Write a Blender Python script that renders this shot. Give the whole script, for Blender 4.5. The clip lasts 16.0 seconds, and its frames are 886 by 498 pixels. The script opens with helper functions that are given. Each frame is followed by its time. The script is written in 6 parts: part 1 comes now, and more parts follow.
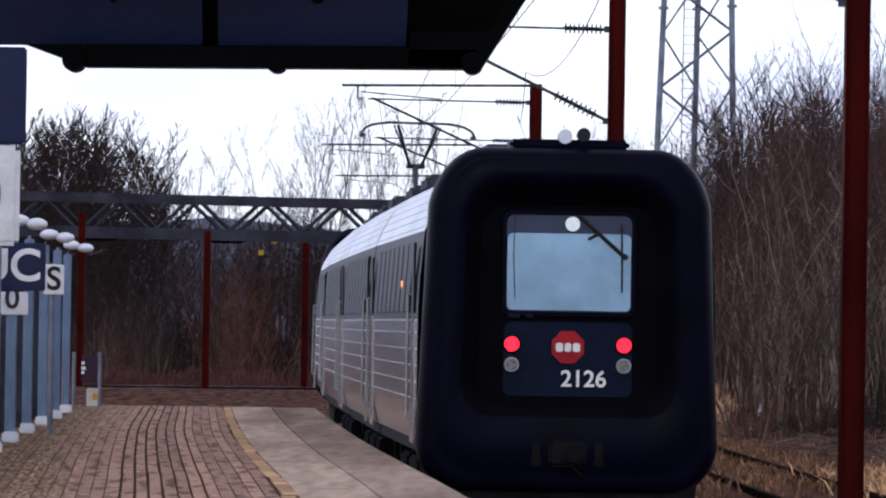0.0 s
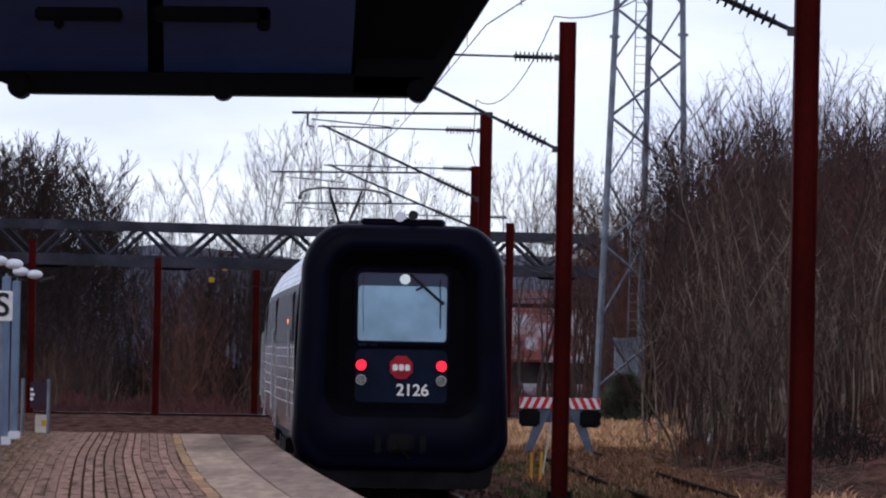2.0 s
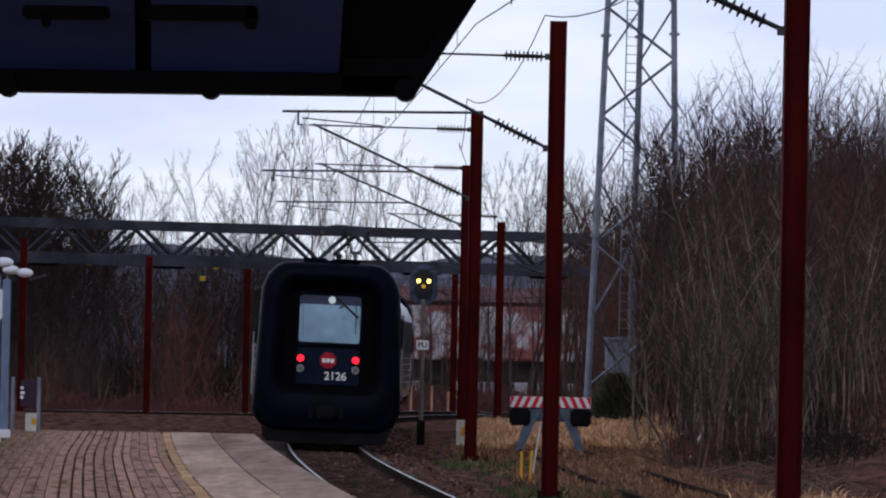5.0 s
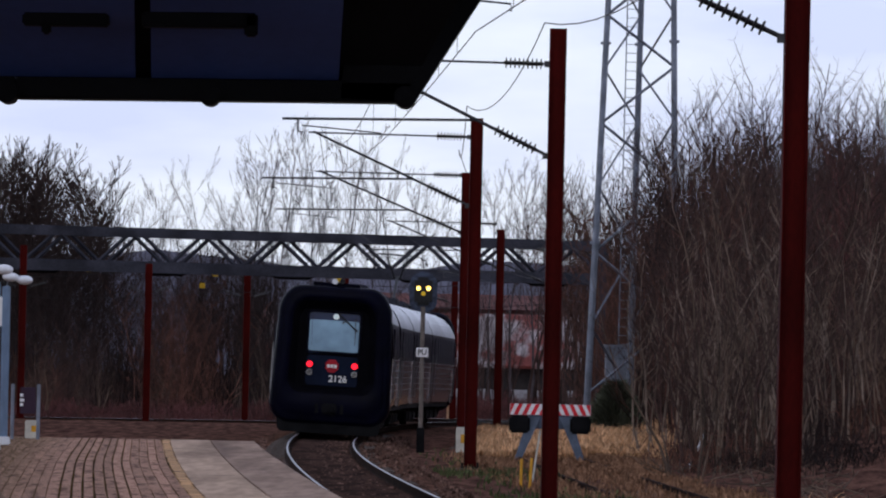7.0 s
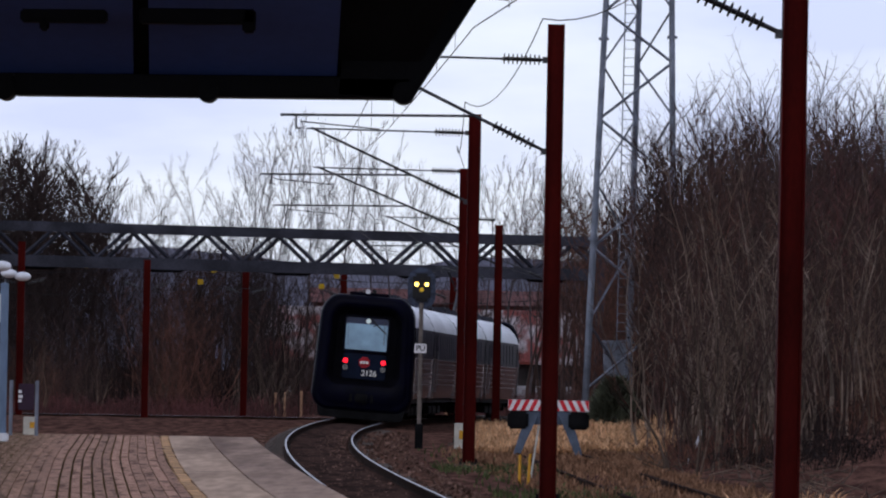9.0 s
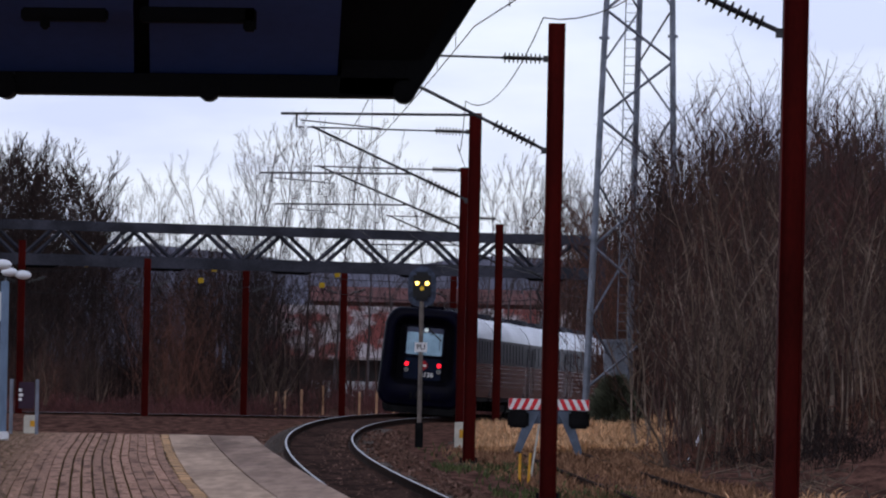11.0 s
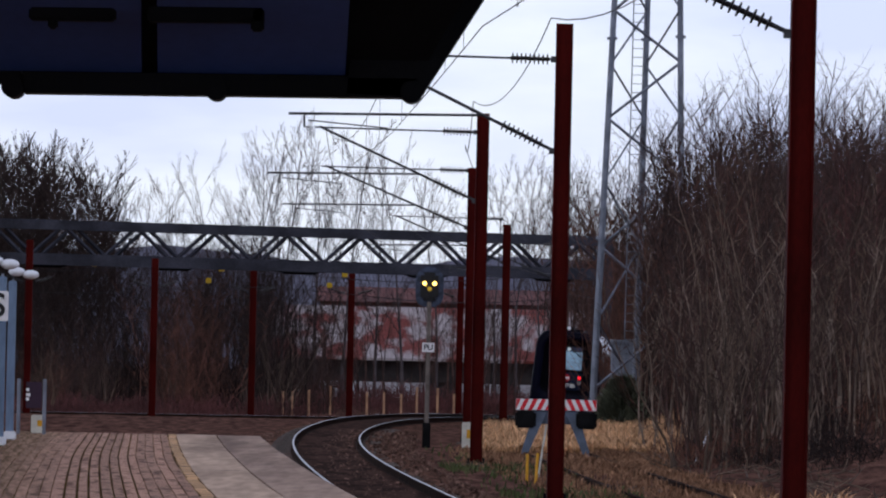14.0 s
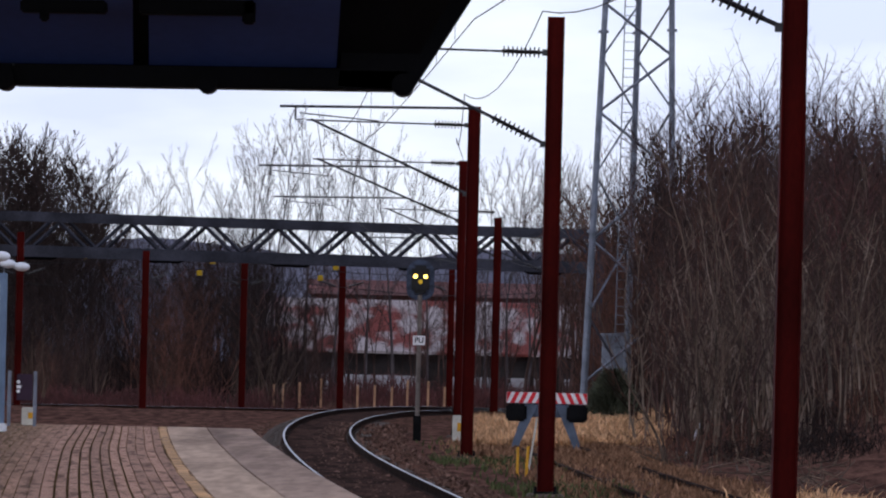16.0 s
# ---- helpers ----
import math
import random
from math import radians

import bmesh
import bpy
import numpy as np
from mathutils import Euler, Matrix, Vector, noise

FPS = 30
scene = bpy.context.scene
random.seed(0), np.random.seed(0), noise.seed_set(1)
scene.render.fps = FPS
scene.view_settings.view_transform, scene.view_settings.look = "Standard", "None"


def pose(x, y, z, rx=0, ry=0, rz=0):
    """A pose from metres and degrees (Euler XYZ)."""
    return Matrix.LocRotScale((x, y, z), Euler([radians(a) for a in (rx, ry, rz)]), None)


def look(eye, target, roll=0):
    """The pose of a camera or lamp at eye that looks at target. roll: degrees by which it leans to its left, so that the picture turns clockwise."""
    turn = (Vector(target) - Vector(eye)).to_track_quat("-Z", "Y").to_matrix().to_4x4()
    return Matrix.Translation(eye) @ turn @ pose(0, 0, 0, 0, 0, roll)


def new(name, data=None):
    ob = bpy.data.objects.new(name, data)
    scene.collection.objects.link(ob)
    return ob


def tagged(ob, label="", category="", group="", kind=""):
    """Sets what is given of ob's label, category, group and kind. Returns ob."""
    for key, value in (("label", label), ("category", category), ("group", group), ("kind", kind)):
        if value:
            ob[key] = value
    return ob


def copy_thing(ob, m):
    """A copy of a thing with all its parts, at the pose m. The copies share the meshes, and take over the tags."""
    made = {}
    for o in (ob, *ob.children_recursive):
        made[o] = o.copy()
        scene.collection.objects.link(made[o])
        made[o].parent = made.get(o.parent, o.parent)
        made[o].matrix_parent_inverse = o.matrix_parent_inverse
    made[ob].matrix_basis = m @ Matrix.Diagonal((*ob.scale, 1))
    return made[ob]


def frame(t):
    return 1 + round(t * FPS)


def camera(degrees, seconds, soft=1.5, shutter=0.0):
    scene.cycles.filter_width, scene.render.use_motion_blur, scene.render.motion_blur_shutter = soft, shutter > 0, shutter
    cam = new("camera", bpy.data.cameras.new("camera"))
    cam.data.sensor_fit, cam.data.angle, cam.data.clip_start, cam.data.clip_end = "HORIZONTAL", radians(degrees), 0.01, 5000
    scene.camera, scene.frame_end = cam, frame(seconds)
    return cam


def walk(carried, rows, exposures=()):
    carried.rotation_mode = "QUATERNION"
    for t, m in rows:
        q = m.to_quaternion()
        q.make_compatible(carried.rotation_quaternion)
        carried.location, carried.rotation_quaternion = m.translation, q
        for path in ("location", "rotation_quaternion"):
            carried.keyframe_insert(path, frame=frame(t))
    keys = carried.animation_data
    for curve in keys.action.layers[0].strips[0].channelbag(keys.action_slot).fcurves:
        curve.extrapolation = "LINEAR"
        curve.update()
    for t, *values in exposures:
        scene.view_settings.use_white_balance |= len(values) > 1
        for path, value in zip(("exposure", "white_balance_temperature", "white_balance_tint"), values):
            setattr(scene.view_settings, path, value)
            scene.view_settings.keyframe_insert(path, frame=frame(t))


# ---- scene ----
# ---- camera ----
CAM_Z = 1.98
cam = camera(5.984, 16.0, soft=2.1)
CAMERA_ROWS = [
    (0.0, pose(-0.05, 0, CAM_Z, 90.5150, -0.904, 0.3914)), (0.5, pose(-0.035, 0, CAM_Z, 90.7100, -1.187, 0.1530)), (1.0, pose(-0.035, 0, CAM_Z, 90.5128, -0.913, 0.1412)),
    (1.5, pose(-0.03, 0, CAM_Z, 90.7340, -1.133, 0.0608)), (2.0, pose(-0.02, 0, CAM_Z, 90.7086, -1.102, 0.0598)), (2.5, pose(-0.01, 0, CAM_Z, 90.7172, -1.150, 0.0487)),
    (3.0, pose(0, 0, CAM_Z, 90.7124, -1.130, 0.0158)), (3.5, pose(0, 0, CAM_Z, 90.7606, -1.106, -0.0335)), (4.0, pose(0, 0, CAM_Z, 90.7171, -1.182, 0.0063)),
    (6.5, pose(0, 0, CAM_Z, 90.6987, -1.156, -0.0059)), (7.0, pose(0, 0, CAM_Z, 90.7524, -1.200, 0.0000)), (7.5, pose(0, 0, CAM_Z, 90.7039, -1.194, -0.0186)),
    (8.0, pose(0, 0, CAM_Z, 90.7422, -1.063, 0.0205)), (8.5, pose(0, 0, CAM_Z, 90.7332, -1.178, -0.0062)), (9.0, pose(0, 0, CAM_Z, 90.7254, -1.136, -0.0111)),
    (11.5, pose(0, 0, CAM_Z, 90.7177, -1.239, -0.0071)), (12.0, pose(0, 0, CAM_Z, 90.7804, -1.310, -0.0128)), (12.5, pose(0, 0, CAM_Z, 90.8607, -1.228, 0.0018)),
    (13.0, pose(0, 0, CAM_Z, 90.8109, -1.175, -0.0342)), (13.5, pose(0, 0, CAM_Z, 90.8388, -1.062, 0.0155)), (14.0, pose(0, 0, CAM_Z, 90.7183, -1.259, 0.0412)),
    (14.5, pose(0, 0, CAM_Z, 90.5663, -1.210, -0.0059)), (15.0, pose(0, 0, CAM_Z, 90.5151, -1.231, 0.0064)), (15.5, pose(0, 0, CAM_Z, 90.6096, -1.175, 0.0627)),
    (16.0, pose(0, 0, CAM_Z, 90.6724, -1.377, -0.0213)),
]

walk(cam, CAMERA_ROWS, exposures=[(0.0, 0.64), (0.5, 0.62), (1.0, 0.46), (1.5, 0.40), (2.0, 0.34), (3.0, 0.20), (4.0, 0.12), (9.0, 0.12), (11.5, 0.14), (13.5, 0.14), (14.5, 0.22), (16.0, 0.28)])

# ---- light: overcast winter day ----
world = bpy.data.worlds.new("overcast_sky")
scene.world = world
world.use_nodes = True
wn, wl = world.node_tree.nodes, world.node_tree.links
wn.clear()
sky = wn.new("ShaderNodeTexSky")
sky.sky_type, sky.sun_disc = "NISHITA", False
sky.sun_elevation, sky.sun_rotation = radians(28), radians(200)
bg_sky = wn.new("ShaderNodeBackground")
bg_sky.inputs["Strength"].default_value = 0.015
wl.new(sky.outputs["Color"], bg_sky.inputs["Color"])
wco = wn.new("ShaderNodeTexCoord")
wmap = wn.new("ShaderNodeMapping")
wmap.inputs["Scale"].default_value = (14, 14, 60)
wl.new(wco.outputs["Generated"], wmap.inputs["Vector"])
wnoise = wn.new("ShaderNodeTexNoise")
wnoise.inputs["Scale"].default_value, wnoise.inputs["Detail"].default_value = 1.4, 5
wl.new(wmap.outputs["Vector"], wnoise.inputs["Vector"])
wramp = wn.new("ShaderNodeValToRGB")
wramp.color_ramp.elements[0].position, wramp.color_ramp.elements[0].color = 0.35, (0.58, 0.65, 0.94, 1)
wramp.color_ramp.elements[1].position, wramp.color_ramp.elements[1].color = 0.62, (0.78, 0.84, 1.0, 1)
wl.new(wnoise.outputs["Fac"], wramp.inputs["Fac"])
bg_cloud = wn.new("ShaderNodeBackground")
bg_cloud.inputs["Strength"].default_value = 0.92
# the cloud deck is thin and bright towards the horizon, heavier overhead
wsep = wn.new("ShaderNodeSeparateXYZ")
wl.new(wco.outputs["Generated"], wsep.inputs["Vector"])
wdeck = wn.new("ShaderNodeValToRGB")
wdeck.color_ramp.elements[0].position, wdeck.color_ramp.elements[0].color = 0.04, (1, 1, 1, 1)
wdeck.color_ramp.elements[1].position, wdeck.color_ramp.elements[1].color = 0.75, (0.52, 0.51, 0.55, 1)
wl.new(wsep.outputs["Z"], wdeck.inputs["Fac"])
wmul = wn.new("ShaderNodeMix")
wmul.data_type, wmul.blend_type = "RGBA", "MULTIPLY"
wmul.inputs["Factor"].default_value = 1.0
wl.new(wramp.outputs["Color"], wmul.inputs["A"])
wl.new(wdeck.outputs["Color"], wmul.inputs["B"])
wl.new(wmul.outputs["Result"], bg_cloud.inputs["Color"])
wadd, wout = wn.new("ShaderNodeAddShader"), wn.new("ShaderNodeOutputWorld")
wl.new(bg_sky.outputs[0], wadd.inputs[0])
wl.new(bg_cloud.outputs[0], wadd.inputs[1])
wl.new(wadd.outputs[0], wout.inputs["Surface"])
sun = new("sun", bpy.data.lights.new("sun", "SUN"))
sun.data.energy, sun.data.angle, sun.data.color = 0.35, radians(25), (1.0, 0.95, 0.88)
sun.matrix_basis = look((0, 0, 60), (12, 45, 20))


# ---- materials ----
def mat(name, color, rough=0.6, metal=0.0, scale=3.0, vary=0.25, bump=0.0, fine=40.0, second=None, emit=0.0, spec=0.22, stretch=(1, 1, 1), coord="Object", per_object=0.0, cut=(0.36, 0.66)):
    """Principled surface: base colour varied at a coarse and a fine scale, optional second colour in patches, fine relief."""
    m = bpy.data.materials.new(name)
    m.use_nodes = True
    nt = m.node_tree
    b = nt.nodes["Principled BSDF"]
    b.inputs["Roughness"].default_value, b.inputs["Metallic"].default_value = rough, metal
    b.inputs["Specular IOR Level"].default_value = spec
    co = nt.nodes.new("ShaderNodeTexCoord")
    mp = nt.nodes.new("ShaderNodeMapping")
    mp.inputs["Scale"].default_value = stretch
    nt.links.new(co.outputs[coord], mp.inputs["Vector"])
    n1, n2 = nt.nodes.new("ShaderNodeTexNoise"), nt.nodes.new("ShaderNodeTexNoise")
    n1.inputs["Scale"].default_value, n1.inputs["Detail"].default_value = scale, 6
    n2.inputs["Scale"].default_value, n2.inputs["Detail"].default_value = fine, 3
    nt.links.new(mp.outputs["Vector"], n1.inputs["Vector"])
    nt.links.new(mp.outputs["Vector"], n2.inputs["Vector"])
    ramp = nt.nodes.new("ShaderNodeValToRGB")
    e = ramp.color_ramp.elements
    lo = second or tuple(c * (1 - vary) for c in color)
    hi = color if second else tuple(min(1, c * (1 + vary)) for c in color)
    e[0].position, e[0].color = cut[0], (*lo, 1)
    e[1].position, e[1].color = cut[1], (*hi, 1)
    nt.links.new(n1.outputs["Fac"], ramp.inputs["Fac"])
    mix = nt.nodes.new("ShaderNodeMix")
    mix.data_type, mix.blend_type = "RGBA", "MULTIPLY"
    mix.inputs["Factor"].default_value = min(1, vary * 1.6)
    nt.links.new(ramp.outputs["Color"], mix.inputs["A"])
    gr = nt.nodes.new("ShaderNodeValToRGB")
    gr.color_ramp.elements[0].position, gr.color_ramp.elements[0].color = 0.3, (0.45, 0.45, 0.45, 1)
    gr.color_ramp.elements[1].position, gr.color_ramp.elements[1].color = 0.62, (1, 1, 1, 1)
    nt.links.new(n2.outputs["Fac"], gr.inputs["Fac"])
    nt.links.new(gr.outputs["Color"], mix.inputs["B"])
    last = mix.outputs["Result"]
    if per_object:
        info = nt.nodes.new("ShaderNodeNewGeometry")
        hsv = nt.nodes.new("ShaderNodeHueSaturation")
        mr = nt.nodes.new("ShaderNodeMapRange")
        mr.inputs["To Min"].default_value, mr.inputs["To Max"].default_value = 1 - per_object, 1 + per_object
        nt.links.new(info.outputs["Random Per Island"], mr.inputs["Value"])
        nt.links.new(mr.outputs["Result"], hsv.inputs["Value"])
        nt.links.new(last, hsv.inputs["Color"])
        last = hsv.outputs["Color"]
    nt.links.new(last, b.inputs["Base Color"])
    if bump:
        bp = nt.nodes.new("ShaderNodeBump")
        bp.inputs["Strength"].default_value, bp.inputs["Distance"].default_value = bump, 0.02
        nt.links.new(n2.outputs["Fac"], bp.inputs["Height"])
        nt.links.new(bp.outputs["Normal"], b.inputs["Normal"])
    if emit:
        b.inputs["Emission Color"].default_value = (*color, 1)
        b.inputs["Emission Strength"].default_value = emit
    return m


M_RUBBER = mat("rubber_navy", (0.0017, 0.0018, 0.0080), 0.40, 0, 1.5, 0.35, 0.15, 60, spec=0.040)
M_CABIN = mat("cab_front_paint", (0.003, 0.004, 0.012), 0.35, 0, 2, 0.2, spec=0.05)
M_BLACK = mat("black_underframe", (0.007, 0.007, 0.008), 0.7, 0, 3, 0.4, 0.3, spec=0.06)
M_RECESS = mat("black_recess_rubber", (0.0022, 0.0022, 0.004), 0.7, 0, 2, 0.3, spec=0.03)
M_JOINT = mat("mossy_joint_sand", (0.036, 0.025, 0.018), 0.95, 0, 0.8, 0.4, 0, 9, stretch=(1, 0.15, 1), spec=0.0, second=(0.085, 0.052, 0.018))
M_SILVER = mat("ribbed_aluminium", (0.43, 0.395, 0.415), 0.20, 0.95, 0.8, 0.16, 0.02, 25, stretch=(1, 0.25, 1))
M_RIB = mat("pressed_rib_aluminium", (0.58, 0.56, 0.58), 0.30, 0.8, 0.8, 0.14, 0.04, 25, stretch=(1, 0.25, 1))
# paler than the body sides: light from above is put into this colour
M_ROOF = mat("top_lit_roof_aluminium", (0.74, 0.75, 0.80), 0.36, 0.6, 0.8, 0.12, 0.06, 25, stretch=(1, 0.25, 1))
M_BAND = mat("window_band_glass", (0.020, 0.017, 0.030), 0.45, 0, 2, 0.2, spec=0.12)
M_SEAM = mat("dark_gangway_rubber", (0.02, 0.02, 0.022), 0.8, 0, 3, 0.3)
# pale blue base colour helps paint the sky's reflection on the pane
M_CABGLASS = mat("sky_tinted_cab_glass", (0.19, 0.32, 0.44), 0.12, 0.5, 1.2, 0.16, 0, 4, spec=0.8)
M_CABSHADE = mat("cab_window_top_tint", (0.03, 0.04, 0.085), 0.12, 0, 1.2, 0.16)
M_TAIL = mat("tail_lamp_red", (1.0, 0.012, 0.03), 0.3, 0, 30, 0.05, emit=1.7)
M_LENS = mat("unlit_lamp_lens", (0.18, 0.18, 0.17), 0.15, 0.4, 40, 0.3)
M_CHROME = mat("lamp_bezel", (0.30, 0.30, 0.30), 0.35, 0.8, 20, 0.2)
M_LOGO = mat("red_enamel", (0.33, 0.006, 0.016), 0.4, 0, 5, 0.15)
M_WHITE = mat("white_lettering", (0.78, 0.77, 0.74), 0.5, 0, 12, 0.1)
M_MARKER = mat("white_marker_lamp", (0.62, 0.72, 0.74), 0.2, 0, 10, 0.08, emit=0.25)
M_MAST = mat("oxide_red_mast_paint", (0.060, 0.0040, 0.0032), 0.7, 0, 1.2, 0.3, 0.1, 25, stretch=(1, 1, 0.4), spec=0.05)
M_GALV = mat("galvanised_steel", (0.20, 0.22, 0.265), 0.5, 0.6, 2, 0.25, 0.1, 30)
M_GANTRY = mat("weathered_grey_steel", (0.040, 0.041, 0.055), 0.7, 0.1, 0.8, 0.35, 0.15, 12, spec=0.12)
M_TUBE = mat("cantilever_tube", (0.06, 0.062, 0.068), 0.5, 0.6, 4, 0.3)
M_INSUL = mat("brown_black_insulator", (0.012, 0.011, 0.012), 0.35, 0, 6, 0.3)
M_WIRE = mat("copper_wire_dark", (0.03, 0.028, 0.028), 0.6, 0.5, 4, 0.2)
M_CONCRETE = mat("concrete_edge_slab", (0.53, 0.375, 0.268), 0.85, 0, 0.8, 0.34, 0.3, 5, stretch=(1.6, 0.10, 1), spec=0.05, second=(0.29, 0.200, 0.145), cut=(0.30, 0.62))
M_EDGE = mat("worn_outer_edge_slab", (0.42, 0.292, 0.218), 0.85, 0, 0.8, 0.34, 0.3, 5, stretch=(1.6, 0.10, 1), spec=0.05, second=(0.20, 0.132, 0.100), cut=(0.34, 0.60))
M_FOUND = mat("foundation_concrete", (0.13, 0.10, 0.085), 0.9, 0, 2, 0.3, 0.3)
M_RAILTOP = mat("polished_rail_head", (0.35, 0.34, 0.355), 0.36, 1.0, 3, 0.12, stretch=(1, 0.1, 1))
M_RAIL = mat("rusty_rail_web", (0.030, 0.016, 0.012), 0.9, 0, 3, 0.4, 0.2, spec=0.02)
M_SLEEPER = mat("dark_sleeper", (0.09, 0.07, 0.06), 0.9, 0, 3, 0.4, 0.3)
M_BALLAST = mat("brown_ballast", (0.155, 0.080, 0.057), 0.95, 0, 4.5, 0.4, 0.8, 22, second=(0.060, 0.035, 0.027), spec=0.0, stretch=(1, 0.10, 1))
M_DARKBALLAST = mat("darker_ballast", (0.085, 0.050, 0.040), 0.9, 0, 3.5, 0.45, 0.8, 22, second=(0.036, 0.024, 0.021), spec=0.0, stretch=(1, 0.10, 1))
M_STONE = mat("ballast_stone", (0.135, 0.080, 0.063), 0.9, 0, 3, 0.4, per_object=0.5, spec=0.0)
M_EARTH = mat("leaf_litter_earth", (0.165, 0.086, 0.064), 0.95, 0, 3.2, 0.4, 0.6, 18, second=(0.055, 0.029, 0.024), spec=0.0, stretch=(1, 0.10, 1))
M_GRASS = mat("dry_grass", (0.66, 0.385, 0.205), 0.9, 0, 0.9, 0.35, per_object=0.45)
M_DULLGRASS = mat("dull_dead_grass", (0.25, 0.138, 0.084), 0.9, 0, 0.9, 0.35, per_object=0.5, spec=0.0)
M_GREEN = mat("green_weed", (0.07, 0.085, 0.03), 0.9, 0, 0.9, 0.35, per_object=0.45)
M_BARK = mat("dark_bare_twigs", (0.064, 0.036, 0.030), 0.9, 0, 0.15, 0.35, fine=3, per_object=0.55)
M_BARKRED = mat("reddish_bare_twigs", (0.112, 0.049, 0.034), 0.9, 0, 0.12, 0.4, fine=3, per_object=0.6)
# near-black twig colour stands in for the shade inside dense growth
M_BARKSHADE = mat("shade_dark_bare_twigs", (0.023, 0.013, 0.011), 0.9, 0, 0.15, 0.35, fine=3, per_object=0.6)
M_BARKTAN = mat("ochre_bare_twigs", (0.20, 0.130, 0.088), 0.9, 0, 0.2, 0.35, fine=4, per_object=0.6)
M_BARKPALE = mat("pale_grey_bark", (0.30, 0.225, 0.175), 0.9, 0, 0.3, 0.4, fine=5, per_object=0.5)
M_BARKMOSS = mat("mossy_grey_bark", (0.130, 0.090, 0.066), 0.9, 0, 0.35, 0.45, fine=5, per_object=0.5)
M_FARTREE = mat("far_tree_bark", (0.078, 0.064, 0.068), 0.9, 0, 0.15, 0.3, fine=3, per_object=0.35)
M_BRUSHRED = mat("red_brushwood", (0.115, 0.042, 0.040), 0.9, 0, 0.3, 0.4, fine=4, per_object=0.5)
M_CROWN = mat("dark_brown_crown_bark", (0.042, 0.026, 0.023), 0.9, 0, 0.2, 0.35, fine=3, per_object=0.5)
M_FIR = mat("evergreen_needles", (0.100, 0.110, 0.075), 0.8, 0, 0.8, 0.3, per_object=0.4)
M_CANOPY = mat("navy_soffit_panel", (0.030, 0.055, 0.17), 0.5, 0, 0.7, 0.12, 0.05, 18)
M_CANOPYDARK = mat("dark_canopy_frame", (0.005, 0.005, 0.006), 0.7, 0, 2, 0.3, spec=0.08)
M_REDROOF = mat("weathered_red_roof", (0.170, 0.038, 0.030), 0.8, 0, 0.62, 0.40, 0.2, 7, second=(0.36, 0.31, 0.31), stretch=(1.0, 0.5, 0.9), cut=(0.46, 0.56))
M_DARKWALL = mat("tarred_wood_wall", (0.035, 0.028, 0.028), 0.8, 0, 1, 0.3)
M_PALEWALL = mat("pale_rendered_wall", (0.40, 0.39, 0.42), 0.8, 0, 0.7, 0.25)
M_STAKE = mat("fresh_wood_stake", (0.42, 0.235, 0.14), 0.8, 0, 6, 0.25)
M_STRIPERED = mat("signal_red_paint", (0.62, 0.022, 0.035), 0.45, 0, 4, 0.15)
M_STRIPEWHITE = mat("signal_white_paint", (0.74, 0.73, 0.75), 0.5, 0, 4, 0.12)
M_BUFFERBLUE = mat("blue_grey_buffer_steel", (0.075, 0.095, 0.135), 0.6, 0.2, 3, 0.3)
M_YELLOW = mat("yellow_reflector", (0.60, 0.30, 0.025), 0.5, 0, 5, 0.15)
M_BOX = mat("cream_cabinet", (0.52, 0.50, 0.44), 0.6, 0, 5, 0.15)
M_SIGLIT = mat("lit_yellow_signal", (1.0, 0.62, 0.12), 0.3, 0, 20, 0.05, emit=5.0)
M_SIGDIM = mat("dim_yellow_signal", (0.55, 0.36, 0.02), 0.3, 0, 20, 0.1, emit=0.25)
M_BACKBOARD = mat("signal_back_board", (0.045, 0.058, 0.095), 0.6, 0, 8, 0.4)
M_COLUMN = mat("blue_grey_column", (0.17, 0.24, 0.35), 0.5, 0.3, 1.5, 0.3, 0.1, 14, stretch=(1, 1, 0.3))
M_LAMPHEAD = mat("white_lamp_housing", (0.72, 0.74, 0.78), 0.4, 0, 4, 0.1)
M_SIGNBLUE = mat("navy_sign_face", (0.010, 0.016, 0.055), 0.5, 0, 3, 0.15)
M_LETTERBLACK = mat("black_lettering", (0.012, 0.012, 0.014), 0.5, 0, 5, 0.15)
M_YELLOWMARK = mat("yellow_wire_marker", (0.55, 0.36, 0.02), 0.5, 0, 5, 0.1)
M_YELLOWBRICK = mat("yellow_warning_paver", (0.56, 0.315, 0.140), 0.85, 0, 1.2, 0.35, 0.3, 8, per_object=0.3)
# the woods' blue-grey base colour holds the haze of distance
M_FARHILL = mat("haze_tinted_far_woods", (0.20, 0.205, 0.27), 0.9, 0, 0.02, 0.25, fine=0.3)


# ---- mesh helpers ----
def part(name, bm, material, parent=None, label="", smooth=False, kind=""):
    me = bpy.data.meshes.new(name)
    bm.to_mesh(me)
    bm.free()
    me.materials.append(material)
    if smooth:
        me.shade_smooth()
    ob = new(name, me)
    if parent:
        ob.parent = parent
    return tagged(ob, label=label, kind=kind)


def base(name, label, category, m=None, group="", kind=""):
    ob = new(name)
    ob.empty_display_size = 0.2
    if m is not None:
        ob.matrix_basis = m
    return tagged(ob, label, category, group, kind)


